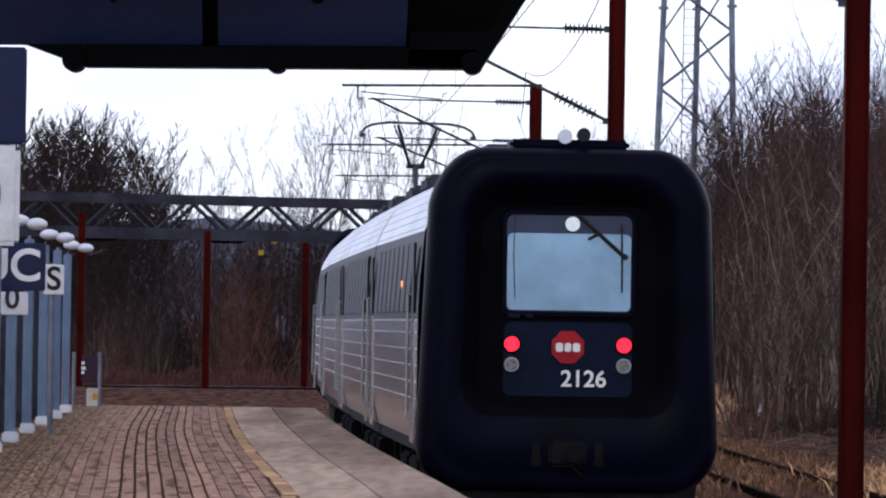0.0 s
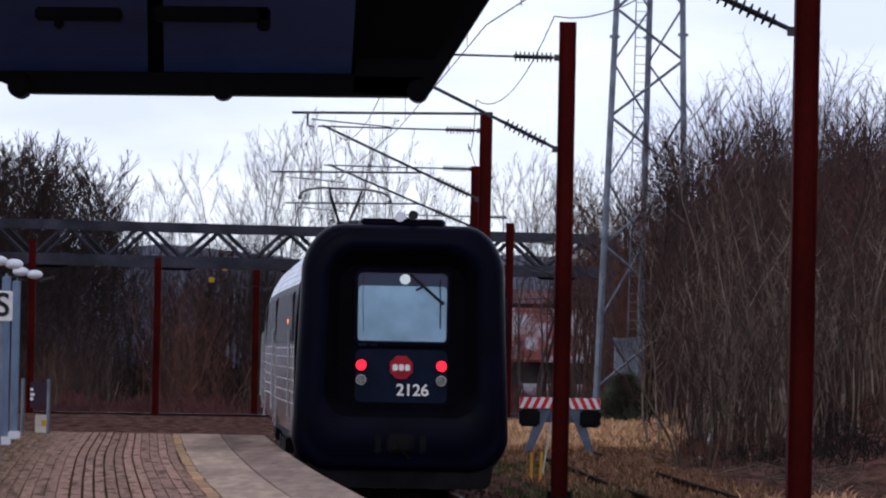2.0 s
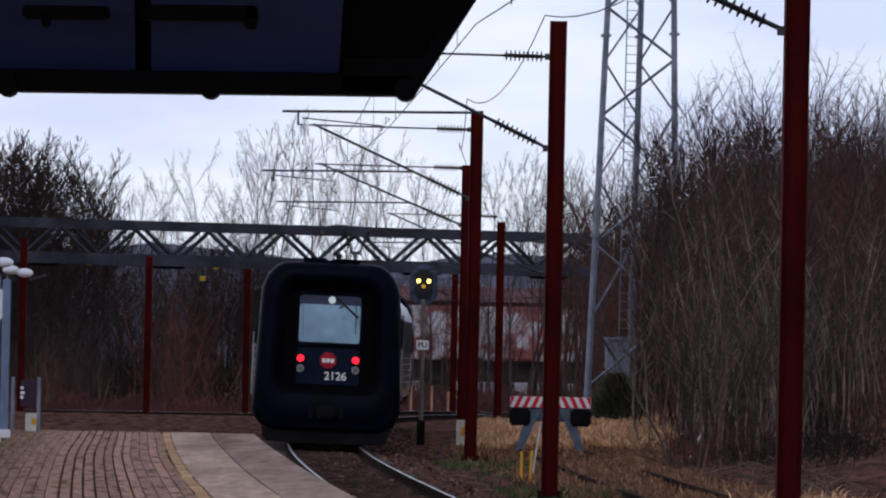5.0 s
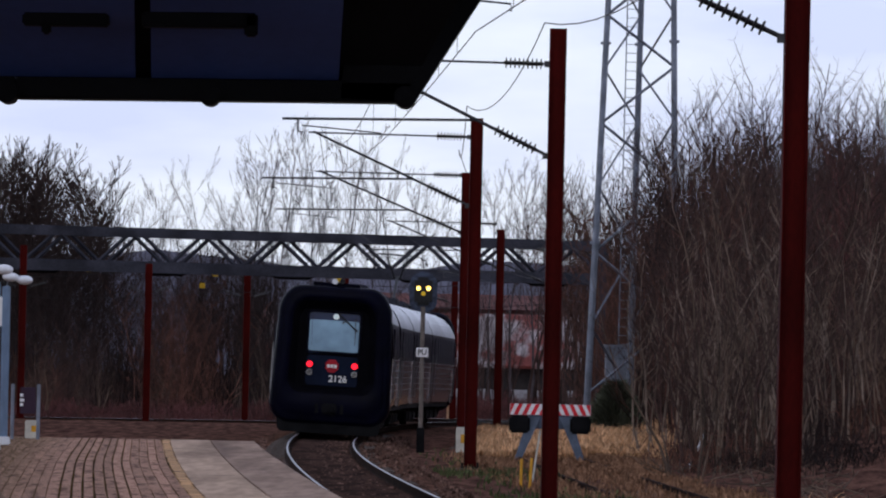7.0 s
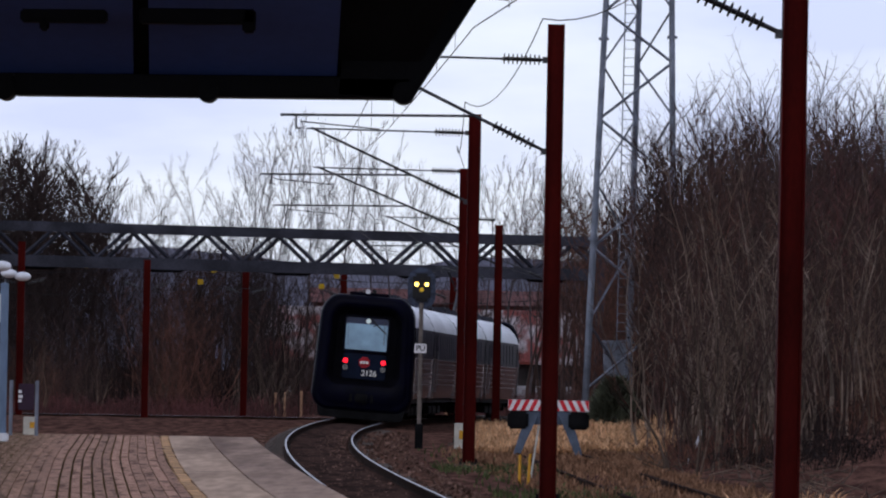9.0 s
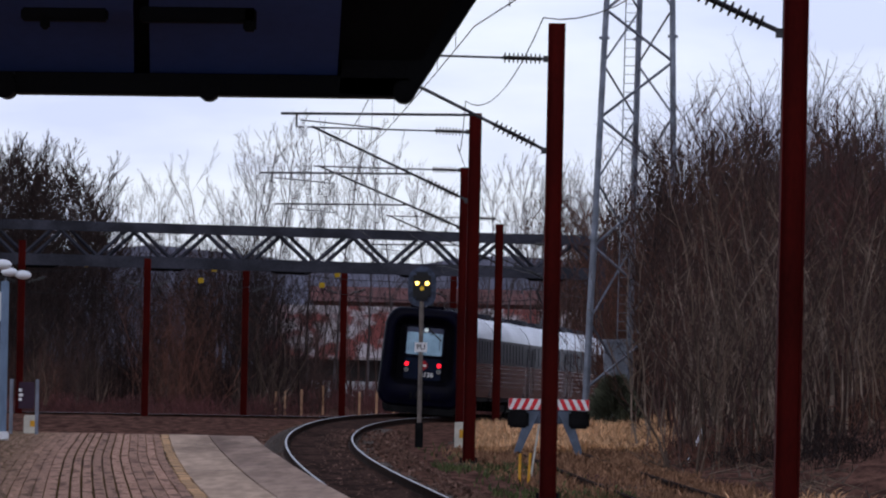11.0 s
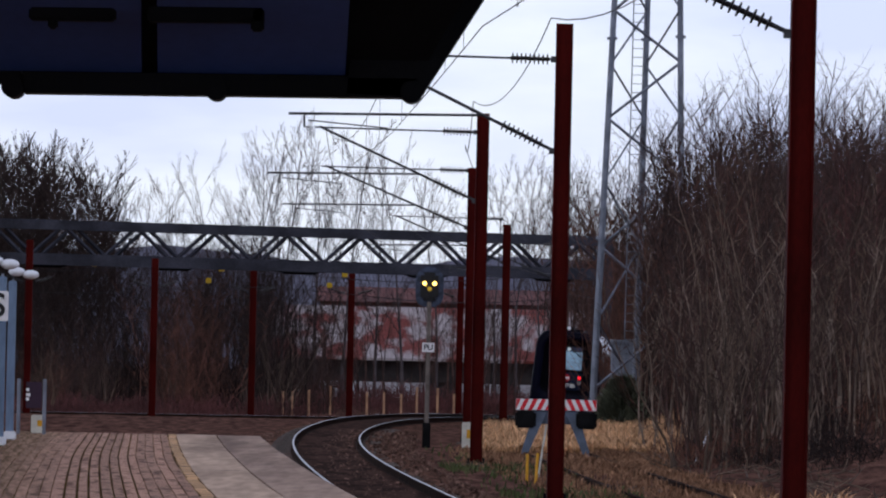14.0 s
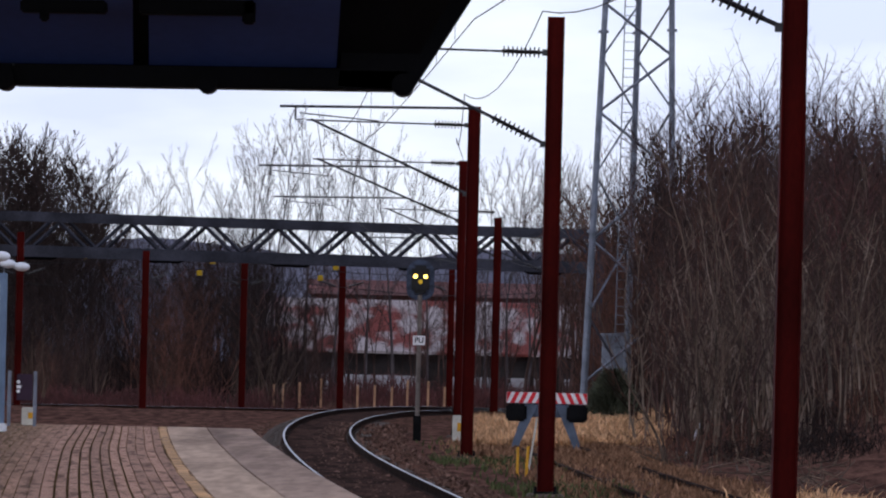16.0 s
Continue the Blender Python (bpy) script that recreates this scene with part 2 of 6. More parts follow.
def box(bm, x0, y0, z0, x1, y1, z1, bevel=0.0, m=None):
    b = bmesh.new()
    bmesh.ops.create_cube(b, size=1)
    for v in b.verts:
        v.co = Vector(((x0 + x1) / 2 + v.co.x * (x1 - x0), (y0 + y1) / 2 + v.co.y * (y1 - y0), (z0 + z1) / 2 + v.co.z * (z1 - z0)))
    if bevel:
        bmesh.ops.bevel(b, geom=b.edges[:], offset=bevel, segments=2, affect="EDGES")
    absorb(bm, b, m)
    return bm


def absorb(bm, b, m=None):
    if m is not None:
        bmesh.ops.transform(b, matrix=m, verts=b.verts)
    idx = [bm.verts.new(v.co) for v in b.verts]
    b.verts.index_update()
    for f in b.faces:
        try:
            bm.faces.new([idx[v.index] for v in f.verts])
        except ValueError:
            pass
    b.free()


def tube(bm, pts, r, n=6, caps=True, r1=None):
    """A round bar along a line of points."""
    pts = [Vector(p) for p in pts]
    rings = []
    for i, p in enumerate(pts):
        d = (pts[min(i + 1, len(pts) - 1)] - pts[max(i - 1, 0)]).normalized()
        a = d.orthogonal().normalized() if abs(d.z) > 0.9 else d.cross(Vector((0, 0, 1))).normalized()
        c = d.cross(a)
        rr = r if r1 is None else r + (r1 - r) * i / (len(pts) - 1)
        rings.append([bm.verts.new(p + rr * (a * math.cos(2 * math.pi * k / n) + c * math.sin(2 * math.pi * k / n))) for k in range(n)])
    for q, s in zip(rings, rings[1:]):
        for k in range(n):
            bm.faces.new((q[k], q[(k + 1) % n], s[(k + 1) % n], s[k]))
    if caps:
        bm.faces.new(rings[0][::-1])
        bm.faces.new(rings[-1])
    return bm


def disc(bm, c, r, depth, axis="y", n=24):
    d = {"x": (depth, 0, 0), "y": (0, depth, 0), "z": (0, 0, depth)}[axis]
    return tube(bm, [Vector(c) - Vector(d) / 2, Vector(c) + Vector(d) / 2], r, n)


def loft(bm, loops, close=False):
    rings = [[bm.verts.new(p) for p in loop] for loop in loops]
    n = len(rings[0])
    for q, s in zip(rings, rings[1:]):
        for k in range(n if close else n - 1):
            bm.faces.new((q[k], q[(k + 1) % n], s[(k + 1) % n], s[k]))
    return rings


def text_part(text, size, m, material, parent, name="lettering", depth=0.004):
    cu = bpy.data.curves.new(name, "FONT")
    cu.body, cu.size, cu.align_x, cu.align_y, cu.extrude, cu.offset = text, size, "CENTER", "CENTER", depth, size * 0.018
    tmp = new("tmp_text", cu)
    me = bpy.data.meshes.new_from_object(tmp)
    bpy.data.objects.remove(tmp)
    me.materials.append(material)
    ob = new(name, me)
    ob.parent = parent
    ob.matrix_basis = m
    return ob


# ---- the line of the track ----
def smoothstep(a, b, v):
    t = max(0, min(1, (v - a) / (b - a)))
    return t * t * (3 - 2 * t)


def track_x(y):
    if y < 78:
        return track_x(78) + (y - 78) * -0.0417
    if y > 384:
        return track_x(384) + (y - 384) * 0.128 + 0.00028 * (y - 384) ** 2
    u = (y - 200) / 100
    return 0.503 * u ** 3 + 2.402 * u * u - 0.90 * u - 2.688 - 0.14 * smoothstep(120, 215, y) - 0.06 * smoothstep(260, 360, y) - 0.045 * (1 - smoothstep(87, 130, y))


def track_z(y):
    y = min(y, 470)
    return 0.0 if y < 230 else -0.75 * ((y - 230) / 150) ** 2 if y < 380 else -0.75 - 0.010 * (y - 380)


def cant(y):
    """The lean of the track towards the inside of the bend, in degrees."""
    return max(0.0, min(3.6, (y - 125) * 0.028))


def track_heading(y):
    return math.atan2(track_x(y + 1) - track_x(y - 1), 2)


def beside(y, off):
    """A point off metres to the right of the track's centre line."""
    a = track_heading(y)
    return track_x(y) + off * math.cos(a), y - off * math.sin(a)


def ground_z(x, y):
    z = track_z(y) - 0.33
    if y > 300:
        z = max(z, -1.25)
    off = x - track_x(min(y, 460))
    toe = 7.6 - 1.2 * smoothstep(150, 260, y)
    hill = smoothstep(toe, toe + 16, off) * 4.6 * smoothstep(60, 150, y) * (1 - smoothstep(300, 380, y))
    mound = 0.44 * math.exp(-((x - 3.3) / 1.9) ** 2 - ((y - 219) / 15) ** 2)
    bump_z = 0.10 * noise.noise(Vector((x * 0.5, y * 0.12, 0))) * smoothstep(3.0, 4.5, abs(off))
    return z + hill + mound + bump_z


# ---- ground, platform, tracks ----
def ground():
    bm = bmesh.new()
    ys = [-60, -20, 10, 30] + list(np.arange(40, 470, 4.0)) + [480, 500, 530, 570, 620, 700, 900, 1400, 2600, 4800]
    xs = [-2500, -900, -300, -120, -60] + list(np.arange(-40, -8, 3.0)) + list(np.arange(-8, 14, 0.8)) + list(np.arange(14, 40, 2.5)) + [45, 60, 120, 300, 900, 2500]
    grid = [[bm.verts.new((x, y, ground_z(x, y) if y < 480 else -1.25)) for x in xs] for y in ys]
    for r, s in zip(grid, grid[1:]):
        for k in range(len(xs) - 1):
            bm.faces.new((r[k], r[k + 1], s[k + 1], s[k]))
    ob = part("ground", bm, M_EARTH, smooth=True, kind="structure")
    tagged(ob, "brown leaf-littered winter ground beside the railway", "ground")


def strip(bm, ys, offs_z, lift=0.0):
    """A long band beside the track: offs_z is its cross-section, as distance from the centre line and height."""
    loops = []
    for y in ys:
        row = []
        for off, z in offs_z:
            x, yy = beside(y, off)
            row.append((x, yy, z + lift))
        loops.append(row)
    return loft(bm, loops)


M_PAVE = bpy.data.materials.new("red_brown_pavers")


def paver_material():
    m = M_PAVE
    m.use_nodes = True
    nt = m.node_tree
    b = nt.nodes["Principled BSDF"]
    b.inputs["Roughness"].default_value = 0.85
    b.inputs["Specular IOR Level"].default_value = 0.05
    uv = nt.nodes.new("ShaderNodeUVMap")
    br = nt.nodes.new("ShaderNodeTexBrick")
    br.inputs["Color1"].default_value = (0.41, 0.240, 0.168, 1)
    br.inputs["Color2"].default_value = (0.27, 0.150, 0.106, 1)
    br.inputs["Mortar"].default_value = (0.040, 0.024, 0.019, 1)
    br.inputs["Scale"].default_value = 1.0
    br.inputs["Brick Width"].default_value, br.inputs["Row Height"].default_value = 0.21, 60.0
    br.inputs["Mortar Size"].default_value, br.inputs["Mortar Smooth"].default_value = 0.007, 0.3
    nt.links.new(uv.outputs["UV"], br.inputs["Vector"])
    mp = nt.nodes.new("ShaderNodeMapping")
    mp.inputs["Scale"].default_value = (0.60, 7.0, 1)
    nt.links.new(uv.outputs["UV"], mp.inputs["Vector"])
    n1 = nt.nodes.new("ShaderNodeTexNoise")
    n1.inputs["Scale"].default_value, n1.inputs["Detail"].default_value = 1.0, 6
    nt.links.new(mp.outputs["Vector"], n1.inputs["Vector"])
    ramp = nt.nodes.new("ShaderNodeValToRGB")
    ramp.color_ramp.elements[0].position, ramp.color_ramp.elements[0].color = 0.38, (0.30, 0.26, 0.24, 1)
    ramp.color_ramp.elements[1].position, ramp.color_ramp.elements[1].color = 0.50, (1.1, 1.08, 1.06, 1)
    nt.links.new(n1.outputs["Fac"], ramp.inputs["Fac"])
    mix = nt.nodes.new("ShaderNodeMix")
    mix.data_type, mix.blend_type = "RGBA", "MULTIPLY"
    mix.inputs["Factor"].default_value = 0.8
    nt.links.new(br.outputs["Color"], mix.inputs["A"])
    nt.links.new(ramp.outputs["Color"], mix.inputs["B"])
    # moss in the joints and along the outer border
    sep = nt.nodes.new("ShaderNodeSeparateXYZ")
    nt.links.new(uv.outputs["UV"], sep.inputs["Vector"])
    mr = nt.nodes.new("ShaderNodeMapRange")
    mr.inputs["From Min"].default_value, mr.inputs["From Max"].default_value = 4.65, 5.3
    nt.links.new(sep.outputs["Y"], mr.inputs["Value"])
    mm = nt.nodes.new("ShaderNodeMath")
    mm.operation = "MULTIPLY"
    nt.links.new(mr.outputs["Result"], mm.inputs[0])
    n3 = nt.nodes.new("ShaderNodeTexNoise")
    n3.inputs["Scale"].default_value = 3.0
    nt.links.new(mp.outputs["Vector"], n3.inputs["Vector"])
    r3 = nt.nodes.new("ShaderNodeValToRGB")
    r3.color_ramp.elements[0].position, r3.color_ramp.elements[1].position = 0.36, 0.60
    nt.links.new(n3.outputs["Fac"], r3.inputs["Fac"])
    nt.links.new(r3.outputs["Color"], mm.inputs[1])
    moss = nt.nodes.new("ShaderNodeMix")
    moss.data_type = "RGBA"
    moss.inputs["B"].default_value = (0.080, 0.048, 0.010, 1)
    nt.links.new(mm.outputs["Value"], moss.inputs["Factor"])
    info = nt.nodes.new("ShaderNodeObjectInfo")
    rng = nt.nodes.new("ShaderNodeMapRange")
    rng.inputs["To Min"].default_value, rng.inputs["To Max"].default_value = 0.82, 1.16
    nt.links.new(info.outputs["Random"], rng.inputs["Value"])
    hsv = nt.nodes.new("ShaderNodeHueSaturation")
    nt.links.new(rng.outputs["Result"], hsv.inputs["Value"])
    nt.links.new(mix.outputs["Result"], hsv.inputs["Color"])
    nt.links.new(hsv.outputs["Color"], moss.inputs["A"])
    nt.links.new(moss.outputs["Result"], b.inputs["Base Color"])
    bp = nt.nodes.new("ShaderNodeBump")
    bp.inputs["Strength"].default_value, bp.inputs["Distance"].default_value = 0.5, 0.01
    nt.links.new(br.outputs["Fac"], bp.inputs["Height"])
    bp.invert = True
    nt.links.new(bp.outputs["Normal"], b.inputs["Normal"])


PLAT_Z = 0.55
PLAT_END = 142.5


def platform():
    paver_material()
    top = base("pavement", "raised station platform of worn red-brown pavers and concrete edge slabs", "platform", kind="structure")
    ys = list(np.arange(-6, PLAT_END + 0.1, 1.5))
    # paved field, with strip coordinates along and across
    bm = bmesh.new()
    uvl = bm.loops.layers.uv.new("UVMap")
    offs = [-3.20, -3.6, -4.0, -4.5, -5.0, -5.5, -6.2, -7.2]
    rows = []
    for y in ys:
        rows.append([(bm.verts.new((*beside(y, o), PLAT_Z)), y, -o) for o in offs])
    for r, s in zip(rows, rows[1:]):
        for k in range(len(offs) - 1):
            q = (r[k + 1], r[k], s[k], s[k + 1])
            f = bm.faces.new([v[0] for v in q])
            for lp, v in zip(f.loops, q):
                lp[uvl].uv = (v[1], v[2])
    part("joint_bed", bm, M_JOINT, top, "dark mossy sand in the paver joints")
    # courses of pavers laid along the platform's bend, each proud of the joints
    rc = random.Random(17)
    off = -3.215
    while off > -7.1:
        w = rc.uniform(0.112, 0.128)
        gap = rc.uniform(0.019, 0.027) if -4.5 < off < -3.7 else rc.uniform(0.008, 0.013)
        bm = bmesh.new()
        uvl = bm.loops.layers.uv.new("UVMap")
        ph, am, dz = rc.uniform(0, 6.28), rc.uniform(0.0008, 0.0022), rc.uniform(-0.0004, 0.0004)
        u0 = rc.uniform(0, 2.4)
        rows = []
        y = -5.9
        while y < PLAT_END:
            wob = 0.008 * math.sin(y * 0.17 + off * 0.5) + am * math.sin(y * 0.45 + ph) + rc.uniform(-0.0008, 0.0008)
            zz = PLAT_Z + 0.004 + dz
            rows.append([(bm.verts.new((*beside(y, o), z)), y + u0, -o) for o, z in ((off + wob, PLAT_Z - 0.002), (off + wob, zz), (off - w + gap + wob, zz), (off - w + gap + wob, PLAT_Z - 0.002))])
            y += 0.75 if y > 60 else 4.0
        for r, s in zip(rows, rows[1:]):
            for j in range(3):
                q = (r[j + 1], r[j], s[j], s[j + 1])
                f = bm.faces.new([v[0] for v in q])
                for lp, v in zip(f.loops, q):
                    lp[uvl].uv = (v[1], v[2])
        part("paver_course", bm, M_PAVE, top, "course of red-brown pavers")
        off -= w
    bm = bmesh.new()
    strip(bm, ys, [(-1.70, -0.4), (-1.72, PLAT_Z - 0.14), (-1.66, PLAT_Z - 0.12)])
    strip(bm, ys, [(-7.2, PLAT_Z), (-7.25, -0.6)])
    e = [(*beside(PLAT_END, o), z) for o, z in ((-1.7, -0.7), (-7.2, -0.7), (-7.2, PLAT_Z), (-1.7, PLAT_Z - 0.02))]
    bm.faces.new([bm.verts.new(p) for p in e])
    part("retaining_wall", bm, M_FOUND, top, "stained concrete platform wall")
    # concrete edge slabs, two rows with open joints, and a row of yellow pavers
    rnd = random.Random(5)
    for name, o0, o1, step, material, lift, label in (("edge_slab", -1.655, -2.380, 12.0, M_EDGE, 0.004, "brown-stained worn concrete edge slab"), ("inner_slab", -2.400, -3.06, 14.0, M_CONCRETE, 0.006, "pale worn concrete slab"),
                                                      ("warning_paver", -3.075, -3.20, 1.6, M_YELLOWBRICK, 0.008, "yellowish warning-line paver")):
        y = 58.0 + rnd.random()
        while y < PLAT_END - 0.2:
            y2 = min(y + step, PLAT_END)
            bm = bmesh.new()
            d = rnd.uniform(-0.004, 0.006)
            wob = rnd.uniform(-0.015, 0.015) if name == "warning_paver" else 0
            za, zb = PLAT_Z + lift + d, PLAT_Z - 0.12
            seg = [y + 0.003, y * 0.75 + y2 * 0.25, (y + y2) / 2, y * 0.25 + y2 * 0.75, y2 - 0.003]
            loft(bm, [[(*beside(s, o0 + wob), zb), (*beside(s, o0 + wob), za), (*beside(s, o1 + wob), za), (*beside(s, o1 + wob), zb)] for s in seg])
            part(name, bm, material, top)
            y = y2
    bm = bmesh.new()
    strip(bm, list(np.arange(-6, 58.1, 2.0)), [(-1.655, PLAT_Z - 0.12), (-1.655, PLAT_Z + 0.004), (-3.19, PLAT_Z + 0.004)])
    part("edge_slab", bm, M_CONCRETE, top)
    bm = bmesh.new()
    strip(bm, list(np.arange(56, PLAT_END, 2.0)), [(-1.66, PLAT_Z - 0.03), (-3.21, PLAT_Z - 0.03)])
    part("slab_bed", bm, M_FOUND, top)


def rail_profile(bm, ys, off, z_of, top_only, x_of=None):
    """One rail swept along a line: its head, or its web and foot."""
    head = [(-0.019, -0.004), (-0.016, 0.0), (0.016, 0.0), (0.019, -0.004)]
    web = [(0.021, -0.003), (0.036, -0.008), (0.036, -0.036), (0.010, -0.05), (0.010, -0.14), (0.075, -0.16), (0.075, -0.172), (-0.075, -0.172), (-0.075, -0.16), (-0.010, -0.14), (-0.010, -0.05), (-0.036, -0.036), (-0.036, -0.008), (-0.021, -0.003)]
    loops = []
    for y in ys:
        x, yy, z = x_of(y, off) if x_of else (*beside(y, off), z_of(y, off))
        loops.append([(x + a, yy, z + b) for a, b in (head if top_only else web)])
    loft(bm, loops)


def main_rail_z(y, off):
    return track_z(y) - math.sin(radians(cant(y))) * off


def railway(name, label, ys, ballast_ys, lines, z_of, width, sleeper_step, sleeper_range, rusty=False):
    top = base(name, label, "track", kind="structure")
    bm = bmesh.new()
    prof = [(-width - 1.3, -0.62), (-width, -0.20), (-0.9, -0.17), (0.9, -0.17), (width, -0.20), (width + 1.3, -0.62)]
    loops = []
    for y in ballast_ys:
        row = []
        for o, z in prof:
            x, yy = lines(y, o)
            row.append((x, yy, z_of(y, max(-1, min(1, o))) + z + 0.03 * noise.noise(Vector((x * 2, yy * 0.6, 3)))))
        loops.append(row)
    loft(bm, loops)
    part("ballast_bed", bm, M_BALLAST, top, "brown stone ballast", smooth=True)
    # a darker strip of ballast between the running rails
    if not rusty:
        bm = bmesh.new()
        loft(bm, [[(*lines(y, o), z_of(y, o) - 0.128) for o in (-0.66, -0.3, 0.3, 0.66)] for y in ballast_ys])
        part("darker_bed", bm, M_DARKBALLAST, top, "darker brown ballast between the rails", smooth=True)
    for side in (-0.75, 0.75):
        bm = bmesh.new()
        rail_profile(bm, ys, side, z_of, False, lambda y, o: (*lines(y, o), z_of(y, o)))
        part("rail", bm, M_RAIL, top, "rust-brown steel rail")
        bm = bmesh.new()
        rail_profile(bm, ys, side, z_of, True, lambda y, o: (*lines(y, o), z_of(y, o) + 0.0005))
        part("rail_head", bm, M_RAIL if rusty else M_RAILTOP, top, "rusty rail head" if rusty else "shiny polished rail head")
    bm0 = bmesh.new()
    box(bm0, -1.25, -0.13, -0.10, 1.25, 0.13, 0.0, 0.015)
    me = bpy.data.meshes.new("sleeper")
    bm0.to_mesh(me)
    bm0.free()
    me.materials.append(M_SLEEPER)
    y = sleeper_range[0]
    while y < sleeper_range[1]:
        ob = new("sleeper", me)
        ob.parent = top
        x, yy = lines(y, 0)
        x2, yy2 = lines(y + 0.5, 0)
        ob.matrix_basis = pose(x, yy, (z_of(y, -0.75) + z_of(y, 0.75)) / 2 - 0.155, 0, math.degrees(math.atan2(z_of(y, -0.75) - z_of(y, 0.75), 1.5)), math.degrees(-math.atan2(x2 - x, yy2 - yy)))
        y += sleeper_step
    return top


def siding_line(y, off):
    u = (y - 115) / 80
    x = 4.28 - 2.05 * u + 0.30 * u * u
    a = math.atan2(-2.05 + 0.6 * u, 80)
    return x + off * math.cos(a), y - off * math.sin(a)


def tracks():
    railway("track", "curved main line with polished rails on brown ballast", list(np.arange(-4, 470, 2.0)), list(np.arange(-4, 474, 3.0)), beside, main_rail_z, 1.75, 0.65, (95, 250))
    railway("siding_track", "disused rusty siding half buried in dry grass", list(np.arange(20, 197, 3.0)), list(np.arange(20, 199, 3.0)), siding_line, lambda y, o: -0.19, 1.3, 0.75, (100, 190), True)
    cross = lambda v, o: (v, 396.5 + (v - 0.3) * 0.62 + 0.012 * min(0, v + 18) * (v + 18) * -1 + o)
    railway("crossing_track", "further railway line crossing behind the bend", list(np.arange(-60, 46, 3.0)), list(np.arange(-60, 46, 3.0)), cross, lambda v, o: -0.98, 1.6, 0.8, (-24, 6))


ground()
platform()
tracks()


# ---- loose stones and dry grass ----
def scatter_stones():
    rnd = np.random.default_rng(3)
    n = 5200
    vs, fs = [], []
    tet = np.array([(1, 1, 1), (-1, -1, 1), (-1, 1, -1), (1, -1, -1), (0.2, 0.1, 1.5)], float)
    for i in range(n):
        y = rnd.uniform(88, 236)
        off = rnd.choice([rnd.uniform(-3.4, -1.0), rnd.uniform(0.9, 3.6), rnd.uniform(-0.6, 0.6)])
        if off < -1.6 and y < PLAT_END + 1:
            off = rnd.uniform(0.9, 3.6)
        x, yy = beside(y, off)
        zz = main_rail_z(y, 0) - (0.17 if abs(off) < 1.75 else 0.20 + (abs(off) - 1.75) * 0.32)
        s = rnd.uniform(0.015, 0.042)
        k = len(vs)
        rot = np.array(Euler(rnd.uniform(0, 6, 3)).to_matrix())
        vs += [tuple(p) for p in (tet * s) @ rot + (x, yy, zz + 0.01)]
        fs += [(k, k + 1, k + 4), (k + 1, k + 2, k + 4), (k + 2, k, k + 4), (k, k + 3, k + 1), (k, k + 2, k + 3), (k + 1, k + 3, k + 2)]
    me = bpy.data.meshes.new("ballast_stones")
    me.from_pydata(vs, [], fs)
    me.materials.append(M_STONE)
    tagged(new("ballast_stones", me), "loose grey-brown ballast stones along the track", "gravel", kind="stuff")


def grass(name, label, n, place, h0, h1, material, seed):
    rnd = np.random.default_rng(seed)
    vs, fs = [], []
    for i in range(n):
        x, y = place(rnd)
        z = ground_z(x, y)
        h = rnd.uniform(h0, h1)
        a = rnd.uniform(0, 6.28)
        lean = rnd.normal(0, 0.45, 2) * h
        w = rnd.uniform(0.010, 0.026)
        dx, dy = math.cos(a) * w, math.sin(a) * w
        k = len(vs)
        vs += [(x - dx, y - dy, z - 0.03), (x + dx, y + dy, z - 0.03), (x + lean[0] * 0.4 + dx * .7, y + lean[1] * 0.4 + dy * .7, z + h * 0.6), (x + lean[0] * 0.4 - dx * .7, y + lean[1] * 0.4 - dy * .7, z + h * 0.6), (x + lean[0], y + lean[1], z + h * 0.9)]
        fs += [(k, k + 1, k + 2, k + 3), (k + 3, k + 2, k + 4)]
    me = bpy.data.meshes.new(name)
    me.from_pydata(vs, [], fs)
    me.materials.append(material)
    tagged(new(name, me), label, "grass", kind="stuff")


scatter_stones()


def mound_patch(r):
    y = min(max(r.normal(216, 12), 198), 245)
    return min(max(r.normal(3.0, 1.5), track_x(y) + 3.7), 0.0262 * y), y


def mound_far(r):
    y = r.uniform(205, 275)
    return min(max(r.uniform(0.0035 * y, 0.0285 * y), track_x(y) + 3.4), 0.0275 * y), y


_cr = np.random.default_rng(9)
CLUMPS = [(track_x(y) + _cr.uniform(3.3, 7.6), y) for y in _cr.uniform(118, 200, 46)]


def clumps(r):
    c = CLUMPS[r.integers(len(CLUMPS))]
    return c[0] + r.normal(0, 0.30), c[1] + r.normal(0, 4)


grass("dry_grass", "pale straw-coloured dead grass on the mound round the buffer stop", 13000, mound_patch, 0.10, 0.36, M_GRASS, 1)
grass("tall_dry_grass", "tall bleached dead grass behind the buffer stop", 12000, mound_far, 0.14, 0.48, M_GRASS, 21)
grass("slope_foot_grass", "tan dead grass at the foot of the wooded slope", 9000, lambda r: (lambda y: (r.uniform(0.018, 0.0265) * y, y))(r.uniform(165, 225)), 0.06, 0.22, M_DULLGRASS, 22)
grass("grass_clumps", "scattered clumps of bleached dead grass along the siding", 8000, clumps, 0.05, 0.22, M_DULLGRASS, 2)
grass("straw_bank", "bright straw grass at the foot of the slope", 3200, lambda r: (r.normal(5.9, 0.45), r.normal(122, 6)), 0.10, 0.36, M_GRASS, 8)
grass("green_weeds", "low green weeds beside the ballast", 1300, lambda r: (lambda y: (track_x(y) + r.uniform(2.3, 4.6), y))(r.choice([r.normal(172, 3), r.normal(138, 4), r.uniform(125, 215)])), 0.05, 0.18, M_GREEN, 4)
